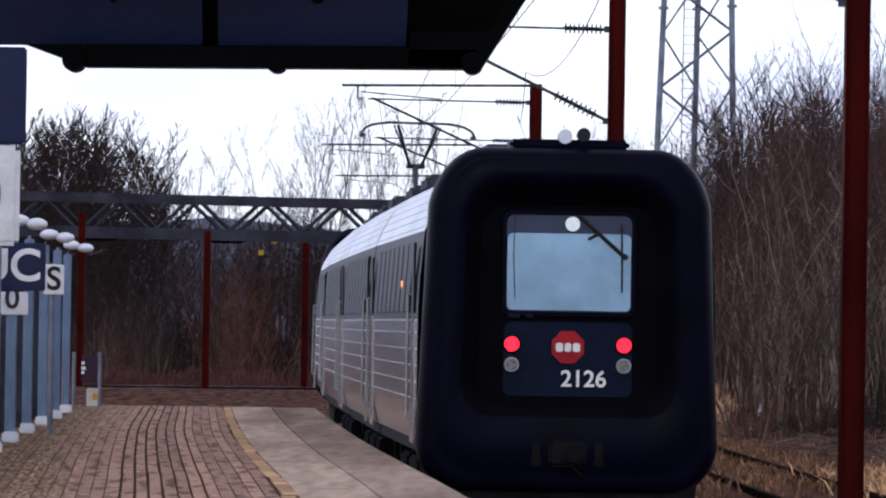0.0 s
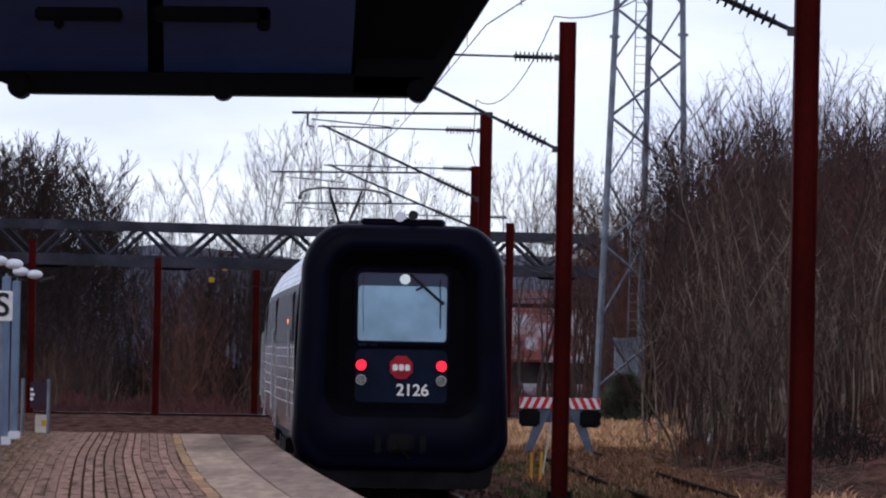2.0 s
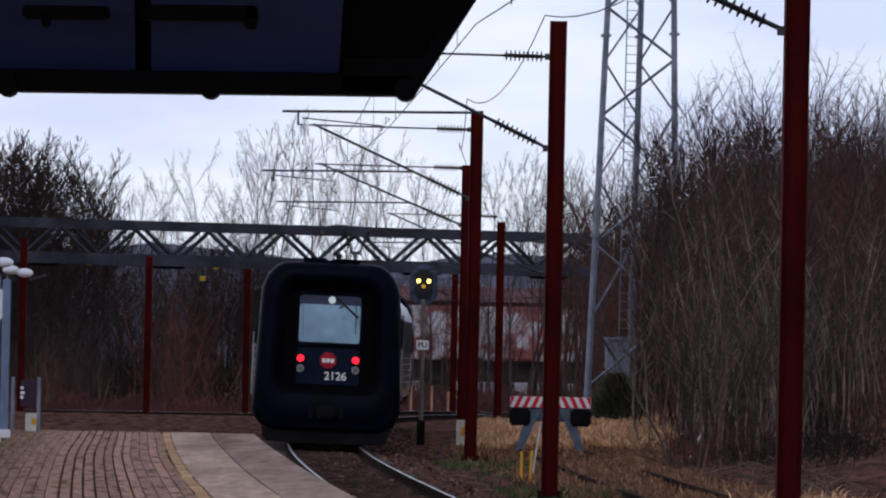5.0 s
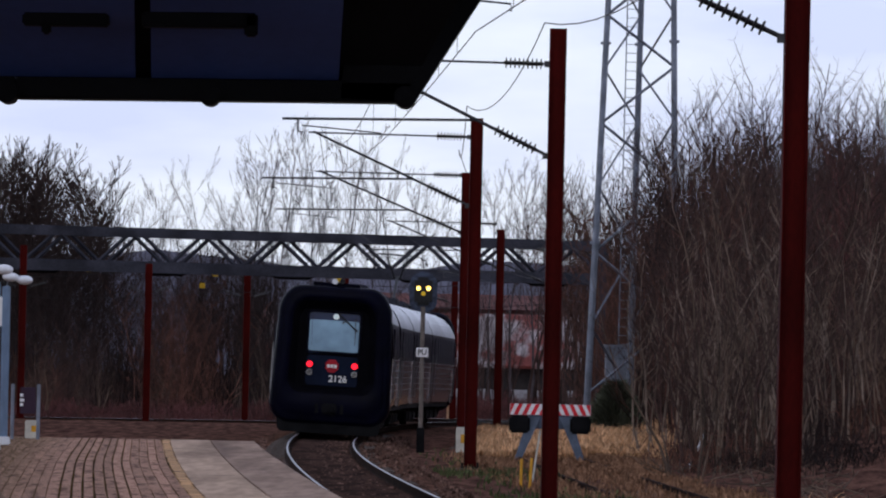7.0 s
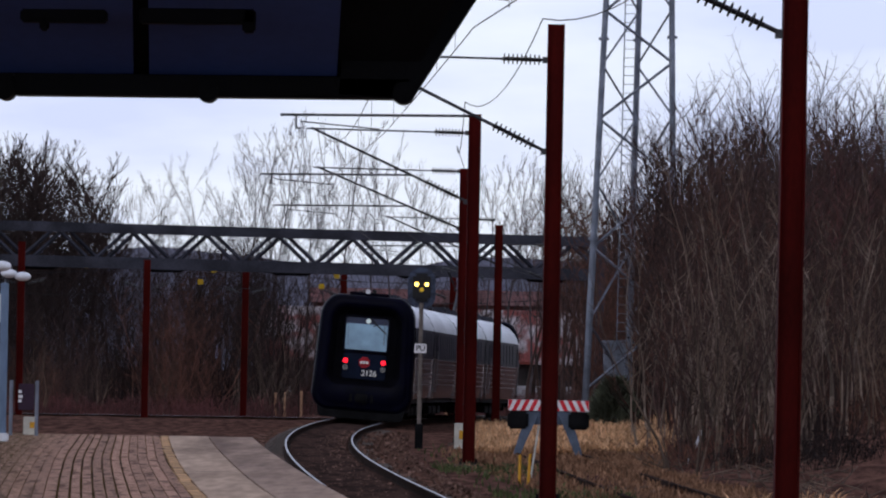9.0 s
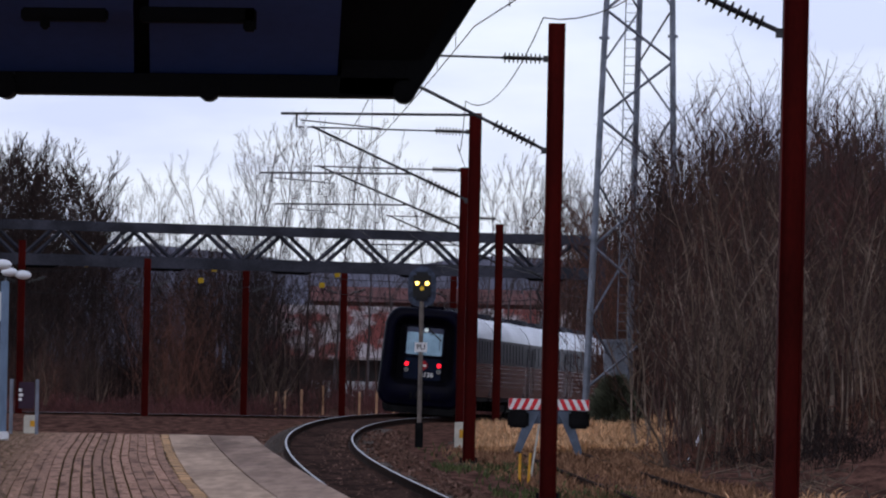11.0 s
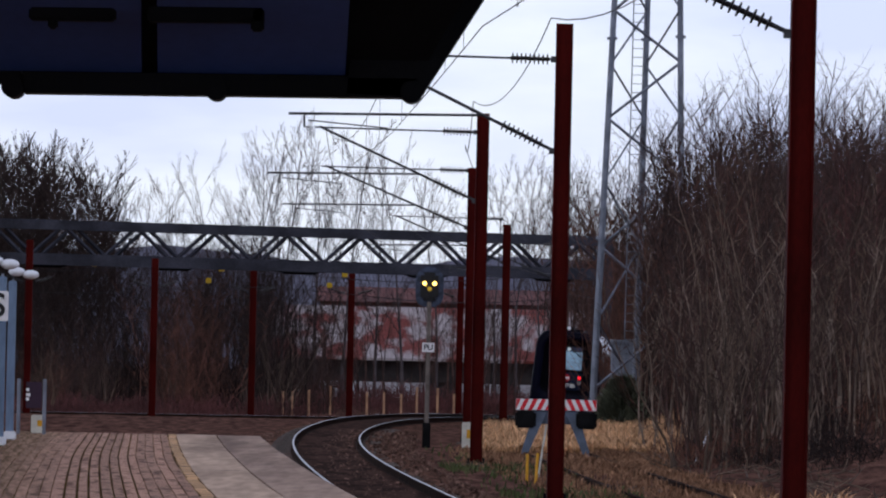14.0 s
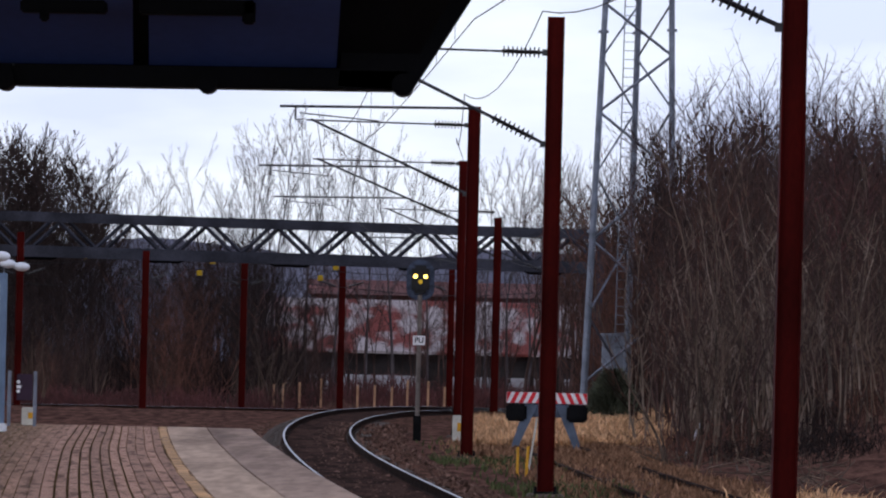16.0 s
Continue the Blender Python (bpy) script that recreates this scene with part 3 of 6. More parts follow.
grass("litter_grass", "thin brown dead grass over the siding", 7000, lambda r: (lambda y: (track_x(y) + r.uniform(3.2, 7.0), y))(r.uniform(120, 205)), 0.03, 0.13, M_DULLGRASS, 11)
grass("verge_grass", "thin dead grass at the platform's end", 2500, lambda r: (lambda y: (track_x(y) + r.uniform(-6.0, -2.0), y))(r.uniform(143.5, 160)), 0.04, 0.14, M_GRASS, 6)


# ---- overhead line ----
def mast(y, off, height, turn=0.0, w=0.26, arm=True, m=None, z0=None):
    """An oxide-red H-section mast on a concrete foot, with its cantilever towards the track."""
    x, yy = beside(y, off)
    z = ground_z(x, yy) - 0.05 if z0 is None else z0
    top = base("catenary_mast", "oxide-red steel catenary mast with insulated cantilever arm" if arm else "oxide-red steel catenary mast", "mast", pose(x, yy, z, 0, 0, math.degrees(-track_heading(y))), group="catenary masts")
    bm = bmesh.new()
    h = w / 2
    for sx in (-1, 1):
        box(bm, sx * h - (0.016 if sx > 0 else 0), -h, 0.12, sx * h + (0.016 if sx < 0 else 0), h, height, 0.003)
    box(bm, -h + 0.014, -0.008, 0.12, h - 0.014, 0.008, height)
    part("post", bm, M_MAST, top)
    bm = bmesh.new()
    box(bm, -h - 0.06, -h - 0.06, 0.10, h + 0.06, h + 0.06, 0.135, 0.008)
    for sx in (-1, 1):
        for sy in (-1, 1):
            disc(bm, (sx * (h + 0.03), sy * (h + 0.03), 0.17), 0.018, 0.09, "z", 6)
    part("base_plate", bm, M_BLACK, top, "dark bolted base plate")
    bm = bmesh.new()
    box(bm, -h - 0.16, -h - 0.16, -0.4, h + 0.16, h + 0.16, 0.10, 0.02)
    part("foundation", bm, M_FOUND, top, "concrete foundation block")
    if not arm:
        return top
    zc = 5.25 + (track_z(y) - z) + (0.23 if y < 100 else 0)
    hang = part("cantilever", cantilever_mesh(off, h, zc), M_TUBE, top, "dark tubular cantilever")
    bm = bmesh.new()
    ribbed(bm, (-h - 0.10, 0, zc + 1.45), (-h - 0.72, 0, zc + 1.46))
    part("insulator", bm, M_INSUL, hang, "dark ribbed insulator")
    bm = bmesh.new()
    a, b = diagonal(off, h, zc)
    ribbed(bm, a.lerp(b, 0.06), a.lerp(b, 0.27))
    part("insulator", bm, M_INSUL, hang, "dark ribbed insulator")
    return top


def diagonal(off, h, zc):
    return Vector((-h, 0, zc)), Vector((-off - 0.35, 0, zc + 1.50))


def ribbed(bm, a, b, n=9):
    """A ribbed insulator rod, turned as one body."""
    a, b = Vector(a), Vector(b)
    d = (b - a).normalized()
    u = d.cross(Vector((0, 1, 0))).normalized()
    w = d.cross(u)
    loops = []
    steps = [(0.0, 0.03)]
    for i in range(n):
        c = (i + 0.5) / n
        steps += [(c - 0.20 / n, 0.032), (c - 0.12 / n, 0.082), (c + 0.12 / n, 0.082), (c + 0.20 / n, 0.032)]
    steps.append((1.0, 0.03))
    for t, r in steps:
        p = a.lerp(b, t)
        loops.append([p + r * (u * math.cos(k * math.pi / 4) + w * math.sin(k * math.pi / 4)) for k in range(8)])
    r = loft(bm, loops, True)
    bm.faces.new(r[0][::-1])
    bm.faces.new(r[-1])


def cantilever_mesh(off, h, zc):
    bm = bmesh.new()
    a, b = diagonal(off, h, zc)
    tube(bm, [a, b], 0.030)
    tube(bm, [(-h, 0, zc + 1.45), (-off - 0.45, 0, zc + 1.48)], 0.020)
    r0 = a.lerp(b, 0.36)
    r1 = Vector((-off - 1.42, 0, zc + 0.50))
    tube(bm, [r0, r1], 0.024)
    hk = r1 + Vector((0.25, 0, 0))
    tube(bm, [hk, hk + Vector((0, 0, -0.20)), hk + Vector((0.08, 0, -0.21))], 0.018)
    tube(bm, [hk + Vector((0.06, 0, -0.10)), Vector((-off + 0.15, 0, zc + 0.30)), Vector((-off + 0.15, 0, zc + 0.22))], 0.012)
    for p in (a, Vector((-h, 0, zc + 1.45))):
        box(bm, p.x - 0.08, -0.03, p.z - 0.05, p.x, 0.03, p.z + 0.05)
    return bm


MASTS = [(46, 3.2, 7.9), (90, 3.2, 7.95), (134, 2.92, 7.65), (178.7, 3.10, 7.48), (216, 3.42, 7.1), (285, 3.42, 6.9), (330, 3.3, 7.3)]
for my, mo, mh in MASTS:
    top = mast(my, mo, mh, arm=my > 40)


def wire_run():
    pts = [(0, 3.0), *[(m[0], m[1]) for m in MASTS], (374, 3.2), (420, 3.2)]
    for name, kind, dz, r, label in (("contact_wire", 0, 5.48, 0.008, "thin dark contact wire above the track"), ("messenger_wire", 1, 6.75, 0.008, "thin sagging messenger wire"), ("feeder_wire", 2, 7.35, 0.010, "thin feeder wire slung between mast tops")):
        bm = bmesh.new()
        line = []
        for i, ((ya, oa), (yb, ob_)) in enumerate(zip(pts, pts[1:])):
            for k in range(10):
                t = k / 10
                y = ya + (yb - ya) * t
                sg = (0.25 if i % 2 else -0.25) * (1 - 2 * t)
                xa, xb = beside(ya, sg)[0] , beside(yb, -sg)[0]
                if kind == 2:
                    x = beside(ya, oa - 0.22)[0] * (1 - t) + beside(yb, ob_ - 0.22)[0] * t
                else:
                    x = track_x(ya) * (1 - t) + track_x(yb) * t + (0.22 if i % 2 else -0.22) * (1 - 2 * t)
                sag = {0: 0.02, 1: 0.75, 2: 0.55}[kind] * 4 * t * (1 - t)
                line.append((x, y, track_z(y) + dz - sag))
        tube(bm, line, r, 4)
        tagged(part(name, bm, M_WIRE), label, "wire")
    bm = bmesh.new()
    for i, ((ya, oa), (yb, ob_)) in enumerate(zip(pts[1:], pts[2:])):
        for t in (0.15, 0.32, 0.5, 0.68, 0.85):
            y = ya + (yb - ya) * t
            x = track_x(ya) * (1 - t) + track_x(yb) * t + (0.22 if (i + 1) % 2 else -0.22) * (1 - 2 * t)
            tube(bm, [(x, y, track_z(y) + 5.48), (x, y, track_z(y) + 6.75 - 0.75 * 4 * t * (1 - t))], 0.005, 4)
    tagged(part("dropper_wires", bm, M_WIRE), "thin dropper wires between messenger and contact wire", "wire", kind="stuff")


wire_run()


# ---- the train ----
CAR = 19.1
HALF_W, ROOF_Z, SKIRT_Z = 1.53, 3.82, 0.78


def car_profile(hw=HALF_W):
    """Cross-section from the left skirt over the roof to the right skirt: x, z."""
    side = [(hw - 0.06, SKIRT_Z), (hw - 0.02, 0.98), (hw, 1.25), (hw, 2.05), (hw - 0.015, 2.45), (hw - 0.06, 2.95)]
    roof = [(hw - 0.12, 3.12), (hw - 0.26, 3.36), (hw - 0.48, 3.56), (hw - 0.80, 3.70), (0.3, 3.76)]
    right = side + roof
    return [(-x, z) for x, z in right] + [(x, z) for x, z in right[::-1]]


def ribs(bm, y0, y1, zs, hw_of):
    for z in zs:
        for sx in (-1, 1):
            x = hw_of(z)
            box(bm, sx * x - 0.006, y0, z - 0.007, sx * x + 0.006, y1, z + 0.007)


def wall_x(z):
    p = [(SKIRT_Z, HALF_W - 0.06), (0.98, HALF_W - 0.02), (1.25, HALF_W), (2.05, HALF_W), (2.45, HALF_W - 0.015), (2.95, HALF_W - 0.06), (3.12, HALF_W - 0.12), (3.36, HALF_W - 0.26), (3.56, HALF_W - 0.48)]
    return float(np.interp(z, [a for a, b in p], [b for a, b in p]))


def bogie(parent, y):
    bm = bmesh.new()
    for sx in (-1, 1):
        box(bm, sx * 1.02 - 0.07, y - 1.7, 0.38, sx * 1.02 + 0.07, y + 1.7, 0.62, 0.03)
        for k in (-1.25, 1.25):
            box(bm, sx * 1.08 - 0.09, y + k - 0.2, 0.30, sx * 1.08 + 0.09, y + k + 0.2, 0.60, 0.03)
    box(bm, -0.9, y - 0.3, 0.40, 0.9, y + 0.3, 0.62, 0.03)
    bg = part("bogie", bm, M_BLACK, parent, "black wheel bogie")
    for k in (-1.25, 1.25):
        bm = bmesh.new()
        for sx in (-1, 1):
            disc(bm, (sx * 0.75, y + k, 0.43), 0.43, 0.13, "x", 28)
            disc(bm, (sx * 0.70, y + k, 0.43), 0.46, 0.03, "x", 28)
        disc(bm, (0, y + k, 0.43), 0.08, 1.5, "x", 10)
        part("wheelset", bm, M_BLACK, bg)


def car(name, label, rear_cut, front_cut):
    """A railcar body; its own y runs forward from 0 to CAR."""
    top = base(name, label, "railway car", group="cars of the train")
    y0, y1 = rear_cut, CAR - front_cut
    prof = car_profile()
    n = len(prof)
    # body shell: lower silver sides, dark band, silver roof, from the same section
    cuts = [y0] + [y0 + (y1 - y0) * k / 12 for k in range(1, 12)] + [y1]
    lower_l, band_l, roof_i = prof[0:4], prof[3:6], prof[5:n - 5]
    lower_r, band_r = prof[n - 4:], prof[n - 6:n - 3]
    bm = bmesh.new()
    for seg in (lower_l, lower_r):
        loft(bm, [[(x, y, z) for x, z in seg] for y in cuts])
    part("lower_side", bm, M_SILVER, top, "ribbed bare aluminium lower body sides", smooth=True)
    bm = bmesh.new()
    for seg in (band_l, band_r):
        loft(bm, [[(x, y, z) for x, z in seg] for y in cuts])
    part("window_band", bm, M_BAND, top, "dark glossy band of windows", smooth=True)
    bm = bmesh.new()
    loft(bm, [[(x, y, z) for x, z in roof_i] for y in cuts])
    part("roof", bm, M_ROOF, top, "ribbed aluminium roof, coloured paler for the light from above", smooth=True)
    bm = bmesh.new()
    for y in (y0, y1):
        bm.faces.new([bm.verts.new((x * 0.97, y, z - 0.02)) for x, z in prof])
    box(bm, -1.38, y0 + 0.1, 0.62, 1.38, y1 - 0.1, 0.80)
    part("end_wall", bm, M_SEAM, top, "dark end walls and floor")
    bm = bmesh.new()
    ribs(bm, y0 + 0.3, y1 - 0.3, [1.22, 1.39, 1.56, 1.73, 1.90, 2.03], wall_x)
    part("side_ribs", bm, M_RIB, top, "pressed aluminium ribs", kind="stuff")
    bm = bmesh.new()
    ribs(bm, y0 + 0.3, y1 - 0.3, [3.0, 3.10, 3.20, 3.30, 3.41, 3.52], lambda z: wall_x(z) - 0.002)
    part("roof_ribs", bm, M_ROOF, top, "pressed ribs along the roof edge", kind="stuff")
    # windows with frames, and two door leaves a side
    wb = bmesh.new()
    box(wb, -0.012, -0.72, 2.12, 0.012, 0.72, 2.86, 0.01)
    wme = bpy.data.meshes.new("window")
    wb.to_mesh(wme)
    wb.free()
    wme.materials.append(M_BAND)
    wy = y0 + 2.9
    while wy < y1 - 2.5:
        for sx in (-1, 1):
            ob = new("window", wme)
            ob.parent = top
            ob.matrix_basis = pose(sx * (HALF_W + 0.17), wy, 0, 0, sx * -4.0, 0)
        wy += 1.75
    for dy in (y0 + 1.15, y1 - 1.15):
        for sx in (-1, 1):
            bm = bmesh.new()
            box(bm, sx * (HALF_W + 0.004) - 0.012, dy - 0.55, 0.75, sx * (HALF_W + 0.004) + 0.012, dy + 0.55, 2.08, 0.008)
            d = part("door", bm, M_SILVER, top, "aluminium passenger door")
            bm = bmesh.new()
            box(bm, sx * (HALF_W + 0.012) - 0.012, dy - 0.36, 2.10, sx * (HALF_W + 0.012) + 0.012, dy + 0.36, 2.80, 0.01)
            part("door_window", bm, M_BAND, d)
            bm = bmesh.new()
            tube(bm, [(sx * (HALF_W + 0.05), dy + 0.62, 1.0), (sx * (HALF_W + 0.05), dy + 0.62, 2.3)], 0.016)
            for z in (1.0, 2.3):
                tube(bm, [(sx * (HALF_W - 0.01), dy + 0.62, z), (sx * (HALF_W + 0.05), dy + 0.62, z)], 0.014)
            part("grab_rail", bm, M_CHROME, top, "bright steel grab rail")
    # underframe boxes and skirts
    bm = bmesh.new()
    for k, (a, b) in enumerate(((0.25, 0.36), (0.40, 0.55), (0.60, 0.72))):
        box(bm, -1.28, y0 + (y1 - y0) * a, 0.22, 1.28, y0 + (y1 - y0) * b, 0.50, 0.03)
    part("underfloor_equipment", bm, M_BLACK, top, "black underfloor equipment boxes")
    # roof gear
    for a, b, h in ((0.18, 0.34, 0.16), (0.55, 0.74, 0.13)):
        bm = bmesh.new()
        box(bm, -0.75, y0 + (y1 - y0) * a, 3.70, 0.75, y0 + (y1 - y0) * b, 3.76 + h, 0.05)
        part("roof_unit", bm, M_GANTRY, top, "grey roof equipment housing")
    return top


def ring(y, hw, zb, zt, r, n=10, bulge=0.0):
    """A rounded-rectangle loop in the plane y, seen from behind."""
    pts = []
    for cx, cz, a0 in ((hw - r, zt - r, 0), (-hw + r, zt - r, 90), (-hw + r * 0.8, zb + r * 0.8, 180), (hw - r * 0.8, zb + r * 0.8, 270)):
        rr = r if cz > (zb + zt) / 2 else r * 0.8
        for k in range(n):
            a = radians(a0 + 90 * k / (n - 1))
            pts.append((cx + rr * math.cos(a), y, cz + rr * math.sin(a)))
    out = []
    for x, yy, z in pts:
        k = 1 - 0.145 * smoothstep(2.0, 3.8, z) - 0.075 * smoothstep(1.5, 0.2, z) if hw > 1.15 else 1 - 0.06 * smoothstep(2.2, 3.5, z) if hw > 0.85 else 1
        out.append((x * k, yy, z))
    return out


def rubber_front(top, s):
    """The inflated rubber ring round the flat cab front; s = -1 for the rear end, whose face looks towards -y."""
    bm = bmesh.new()
    spec = [(0.62, 1.53, 0.40, 3.70, 0.55), (0.55, 1.605, 0.30, 3.79, 0.60), (0.30, 1.625, 0.27, 3.81, 0.60), (0.14, 1.60, 0.28, 3.80, 0.60), (0.04, 1.54, 0.32, 3.75, 0.56), (0.0, 1.46, 0.38, 3.70, 0.54), (0.012, 1.42, 0.44, 3.665, 0.52),
            (-0.02, 1.38, 0.52, 3.63, 0.52), (-0.045, 1.28, 0.74, 3.56, 0.50), (-0.03, 1.18, 0.94, 3.49, 0.46), (0.03, 1.10, 1.06, 3.42, 0.42), (0.10, 1.04, 1.13, 3.36, 0.38), (0.19, 0.97, 1.19, 3.29, 0.32), (0.25, 0.92, 1.22, 3.22, 0.26)]
    loops = [ring(y, hw, zb, zt, r) for y, hw, zb, zt, r in spec]
    loft(bm, loops[:11], True)
    part("rubber_diaphragm", bm, M_RUBBER, top, "inflated navy-black rubber ring round the cab front", smooth=True)
    bm = bmesh.new()
    loft(bm, loops[10:], True)
    part("cab_recess", bm, M_RECESS, top, "black recess inside the rubber ring", smooth=True)
    # flat cab front set back inside the ring
    bm = bmesh.new()
    bm.faces.new([bm.verts.new(p) for p in ring(0.24, 0.93, 1.20, 3.22, 0.24)])
    cab = part("cab_front", bm, M_RECESS, top, "dark navy cab front door panel")
    bm = bmesh.new()
    bm.faces.new([bm.verts.new(p) for p in ring(0.232, 0.66, 1.27, 2.03, 0.10, 6)])
    box(bm, -0.62, 0.20, 2.07, -0.50, 0.225, 2.11)
    box(bm, -0.44, 0.20, 2.07, -0.36, 0.225, 2.11)
    part("lower_panel", bm, mat("lower_cab_panel", (0.005, 0.009, 0.024), 0.4, 0, 3, 0.2, spec=0.06), cab)
    # windscreen: frame, tinted top strip, pane
    bm = bmesh.new()
    loft(bm, [ring(0.235, 0.69, 2.08, 3.18, 0.10, 6), ring(0.205, 0.685, 2.09, 3.17, 0.10, 6), ring(0.205, 0.645, 2.13, 3.13, 0.08, 6), ring(0.235, 0.64, 2.14, 3.12, 0.08, 6)], True)
    part("window_frame", bm, M_RUBBER, cab, "black rubber window frame")
    bm = bmesh.new()
    bm.faces.new([bm.verts.new(p) for p in ring(0.226, 0.65, 2.125, 3.135, 0.08, 6)])
    part("tinted_strip", bm, M_CABSHADE, cab, "dark tinted top of the windscreen")
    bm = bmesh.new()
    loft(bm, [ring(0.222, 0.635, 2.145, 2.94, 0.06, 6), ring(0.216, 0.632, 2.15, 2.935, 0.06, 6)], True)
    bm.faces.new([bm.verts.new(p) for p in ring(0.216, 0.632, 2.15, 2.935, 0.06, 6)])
    part("windscreen", bm, M_CABGLASS, cab, "windscreen glass with reflected sky put into its pale colour")
    # marker lamp in the top strip
    bm = bmesh.new()
    disc(bm, (0.03, 0.20, 3.035), 0.075, 0.03)
    part("marker_lamp", bm, M_MARKER, cab, "round white marker lamp")
    # wiper
    bm = bmesh.new()
    tube(bm, [(0.10, 0.17, 3.12), (0.33, 0.15, 2.91), (0.57, 0.15, 2.70)], 0.022)
    tube(bm, [(0.19, 0.16, 2.88), (0.30, 0.15, 2.94)], 0.018)
    disc(bm, (0.565, 0.15, 2.705), 0.035, 0.05, "y", 12)
    w = part("wiper_arm", bm, M_LETTERBLACK, cab, "black windscreen wiper arm")
    bm = bmesh.new()
    tube(bm, [(0.53, 0.185, 3.04), (0.54, 0.18, 2.71), (0.545, 0.185, 2.34)], 0.010, 5)
    part("wiper_blade", bm, M_LETTERBLACK, w)
    bm = bmesh.new()
    tube(bm, [(-0.56, 0.205, 3.1), (-0.57, 0.205, 2.75), (-0.55, 0.205, 2.27)], 0.006, 4)
    part("cab_cable", bm, M_LETTERBLACK, cab)
    # lamps
    for sx in (-1, 1):
        for z, r, material, label, nm in ((1.80, 0.075, M_TAIL if s < 0 else M_LENS, "glowing red tail lamp" if s < 0 else "unlit lamp", "tail_lamp"), (1.59, 0.062, M_LENS, "unlit clear headlamp", "headlamp")):
            bm = bmesh.new()
            disc(bm, (sx * 0.575, 0.215, z), r + 0.014, 0.03)
            bz = part("lamp_bezel", bm, M_CHROME if nm == "headlamp" else M_CABIN, cab)
            bm = bmesh.new()
            disc(bm, (sx * 0.575, 0.205, z), r, 0.035)
            part(nm, bm, material, bz, label)
    # red octagonal emblem with a plain pale bar
    bm = bmesh.new()
    tube(bm, [(0, 0.228, 1.775), (0, 0.205, 1.775)], 0.178, 8)
    bmesh.ops.rotate(bm, cent=(0, 0, 1.775), matrix=Matrix.Rotation(radians(22.5), 3, "Y"), verts=bm.verts)
    em = part("emblem", bm, M_LOGO, cab, "red octagonal emblem")
    for x0, x1 in ((-0.125, -0.05), (-0.035, 0.035), (0.05, 0.125)):
        bm = bmesh.new()
        box(bm, x0, 0.196, 1.728, x1, 0.203, 1.818, 0.012)
        part("emblem_bar", bm, M_WHITE, em, "white bar on the emblem")
    text_part("2126", 0.235, pose(0.165, 0.222, 1.445, 90, 0, 0), M_WHITE, cab, "unit_lettering")
    # coupler below
    bm = bmesh.new()
    box(bm, -0.38, -0.05, 0.55, -0.26, 0.2, 0.82, 0.02)
    box(bm, 0.26, -0.05, 0.55, 0.38, 0.2, 0.82, 0.02)
    box(bm, -0.20, -0.10, 0.55, 0.20, 0.25, 0.82, 0.04)
    part("coupler", bm, M_BLACK, top, "dark recessed automatic coupler")
    bm = bmesh.new()
    disc(bm, (0.06, -0.13, 0.69), 0.09, 0.08)
    tube(bm, [(0.03, -0.10, 0.57), (0.14, -0.14, 0.47)], 0.012)
    part("coupler_hose", bm, M_BLACK, top)
    bm = bmesh.new()
    loft(bm, [ring(0.10, 1.42, 0.045, 1.0, 0.2, 5), ring(0.9, 1.42, 0.045, 1.0, 0.2, 5)], True)
    bm.faces.new([bm.verts.new(p) for p in ring(0.10, 1.42, 0.045, 1.0, 0.2, 5)])
    part("snow_plough", bm, M_BLACK, top, "black skirt below the coupler")
    # gear above the face
    bm = bmesh.new()
    box(bm, -0.62, 0.25, 3.80, 0.60, 1.2, 3.90, 0.03)
    part("roof_fairing", bm, M_RUBBER, top, "dark roof fairing")
    bm = bmesh.new()
    disc(bm, (-0.06, 0.25, 3.93), 0.075, 0.12, "y", 16)
    part("roof_horn", bm, M_LAMPHEAD, top, "pale round roof lamp")
    bm = bmesh.new()
    disc(bm, (0.13, 0.25, 3.95), 0.07, 0.14, "y", 16)
    part("roof_lamp", bm, M_LETTERBLACK, top, "black round roof horn")


def pantograph(top, y):
    bm = bmesh.new()
    box(bm, -0.55, y - 0.9, 3.84, 0.55, y + 0.9, 3.90, 0.02)
    for sx in (-1, 1):
        for k in (-0.7, 0.7):
            tube(bm, [(sx * 0.45, y + k, 3.72), (sx * 0.45, y + k, 3.86)], 0.05, 8)
    pan = part("pantograph", bm, M_TUBE, top, "raised black pantograph")
    bm = bmesh.new()
    tube(bm, [(0, y - 0.7, 3.92), (0, y + 0.8, 4.72)], 0.05, 8)
    part("lower_arm", bm, M_TUBE, pan)
    bm = bmesh.new()
    for sx in (-1, 1):
        tube(bm, [(sx * 0.10, y + 0.8, 4.74), (sx * 0.34, y - 0.35, 5.40)], 0.028, 6)
        tube(bm, [(sx * 0.10, y + 0.8, 4.74), (sx * 0.40, y - 0.30, 5.40)], 0.014, 6)
    tube(bm, [(-0.16, y + 0.8, 4.74), (0.16, y + 0.8, 4.74)], 0.045, 8)
    part("upper_arm", bm, M_TUBE, pan)
    bm = bmesh.new()
    for k in (-0.45, -0.2):
        tube(bm, [(-0.98, y + k, 5.26), (-0.93, y + k, 5.34), (-0.80, y + k, 5.41), (-0.55, y + k, 5.46), (0.55, y + k, 5.46), (0.80, y + k, 5.41), (0.93, y + k, 5.34), (0.98, y + k, 5.26)], 0.022, 6)
    for sx in (-1, 1):
        tube(bm, [(sx * 0.55, y - 0.45, 5.44), (sx * 0.55, y - 0.2, 5.44)], 0.02)
        box(bm, sx * 0.96 - 0.05, y - 0.48, 5.19, sx * 0.96 + 0.05, y - 0.17, 5.27, 0.02)
    part("collector_head", bm, M_TUBE, pan, "bowed black collector bow")


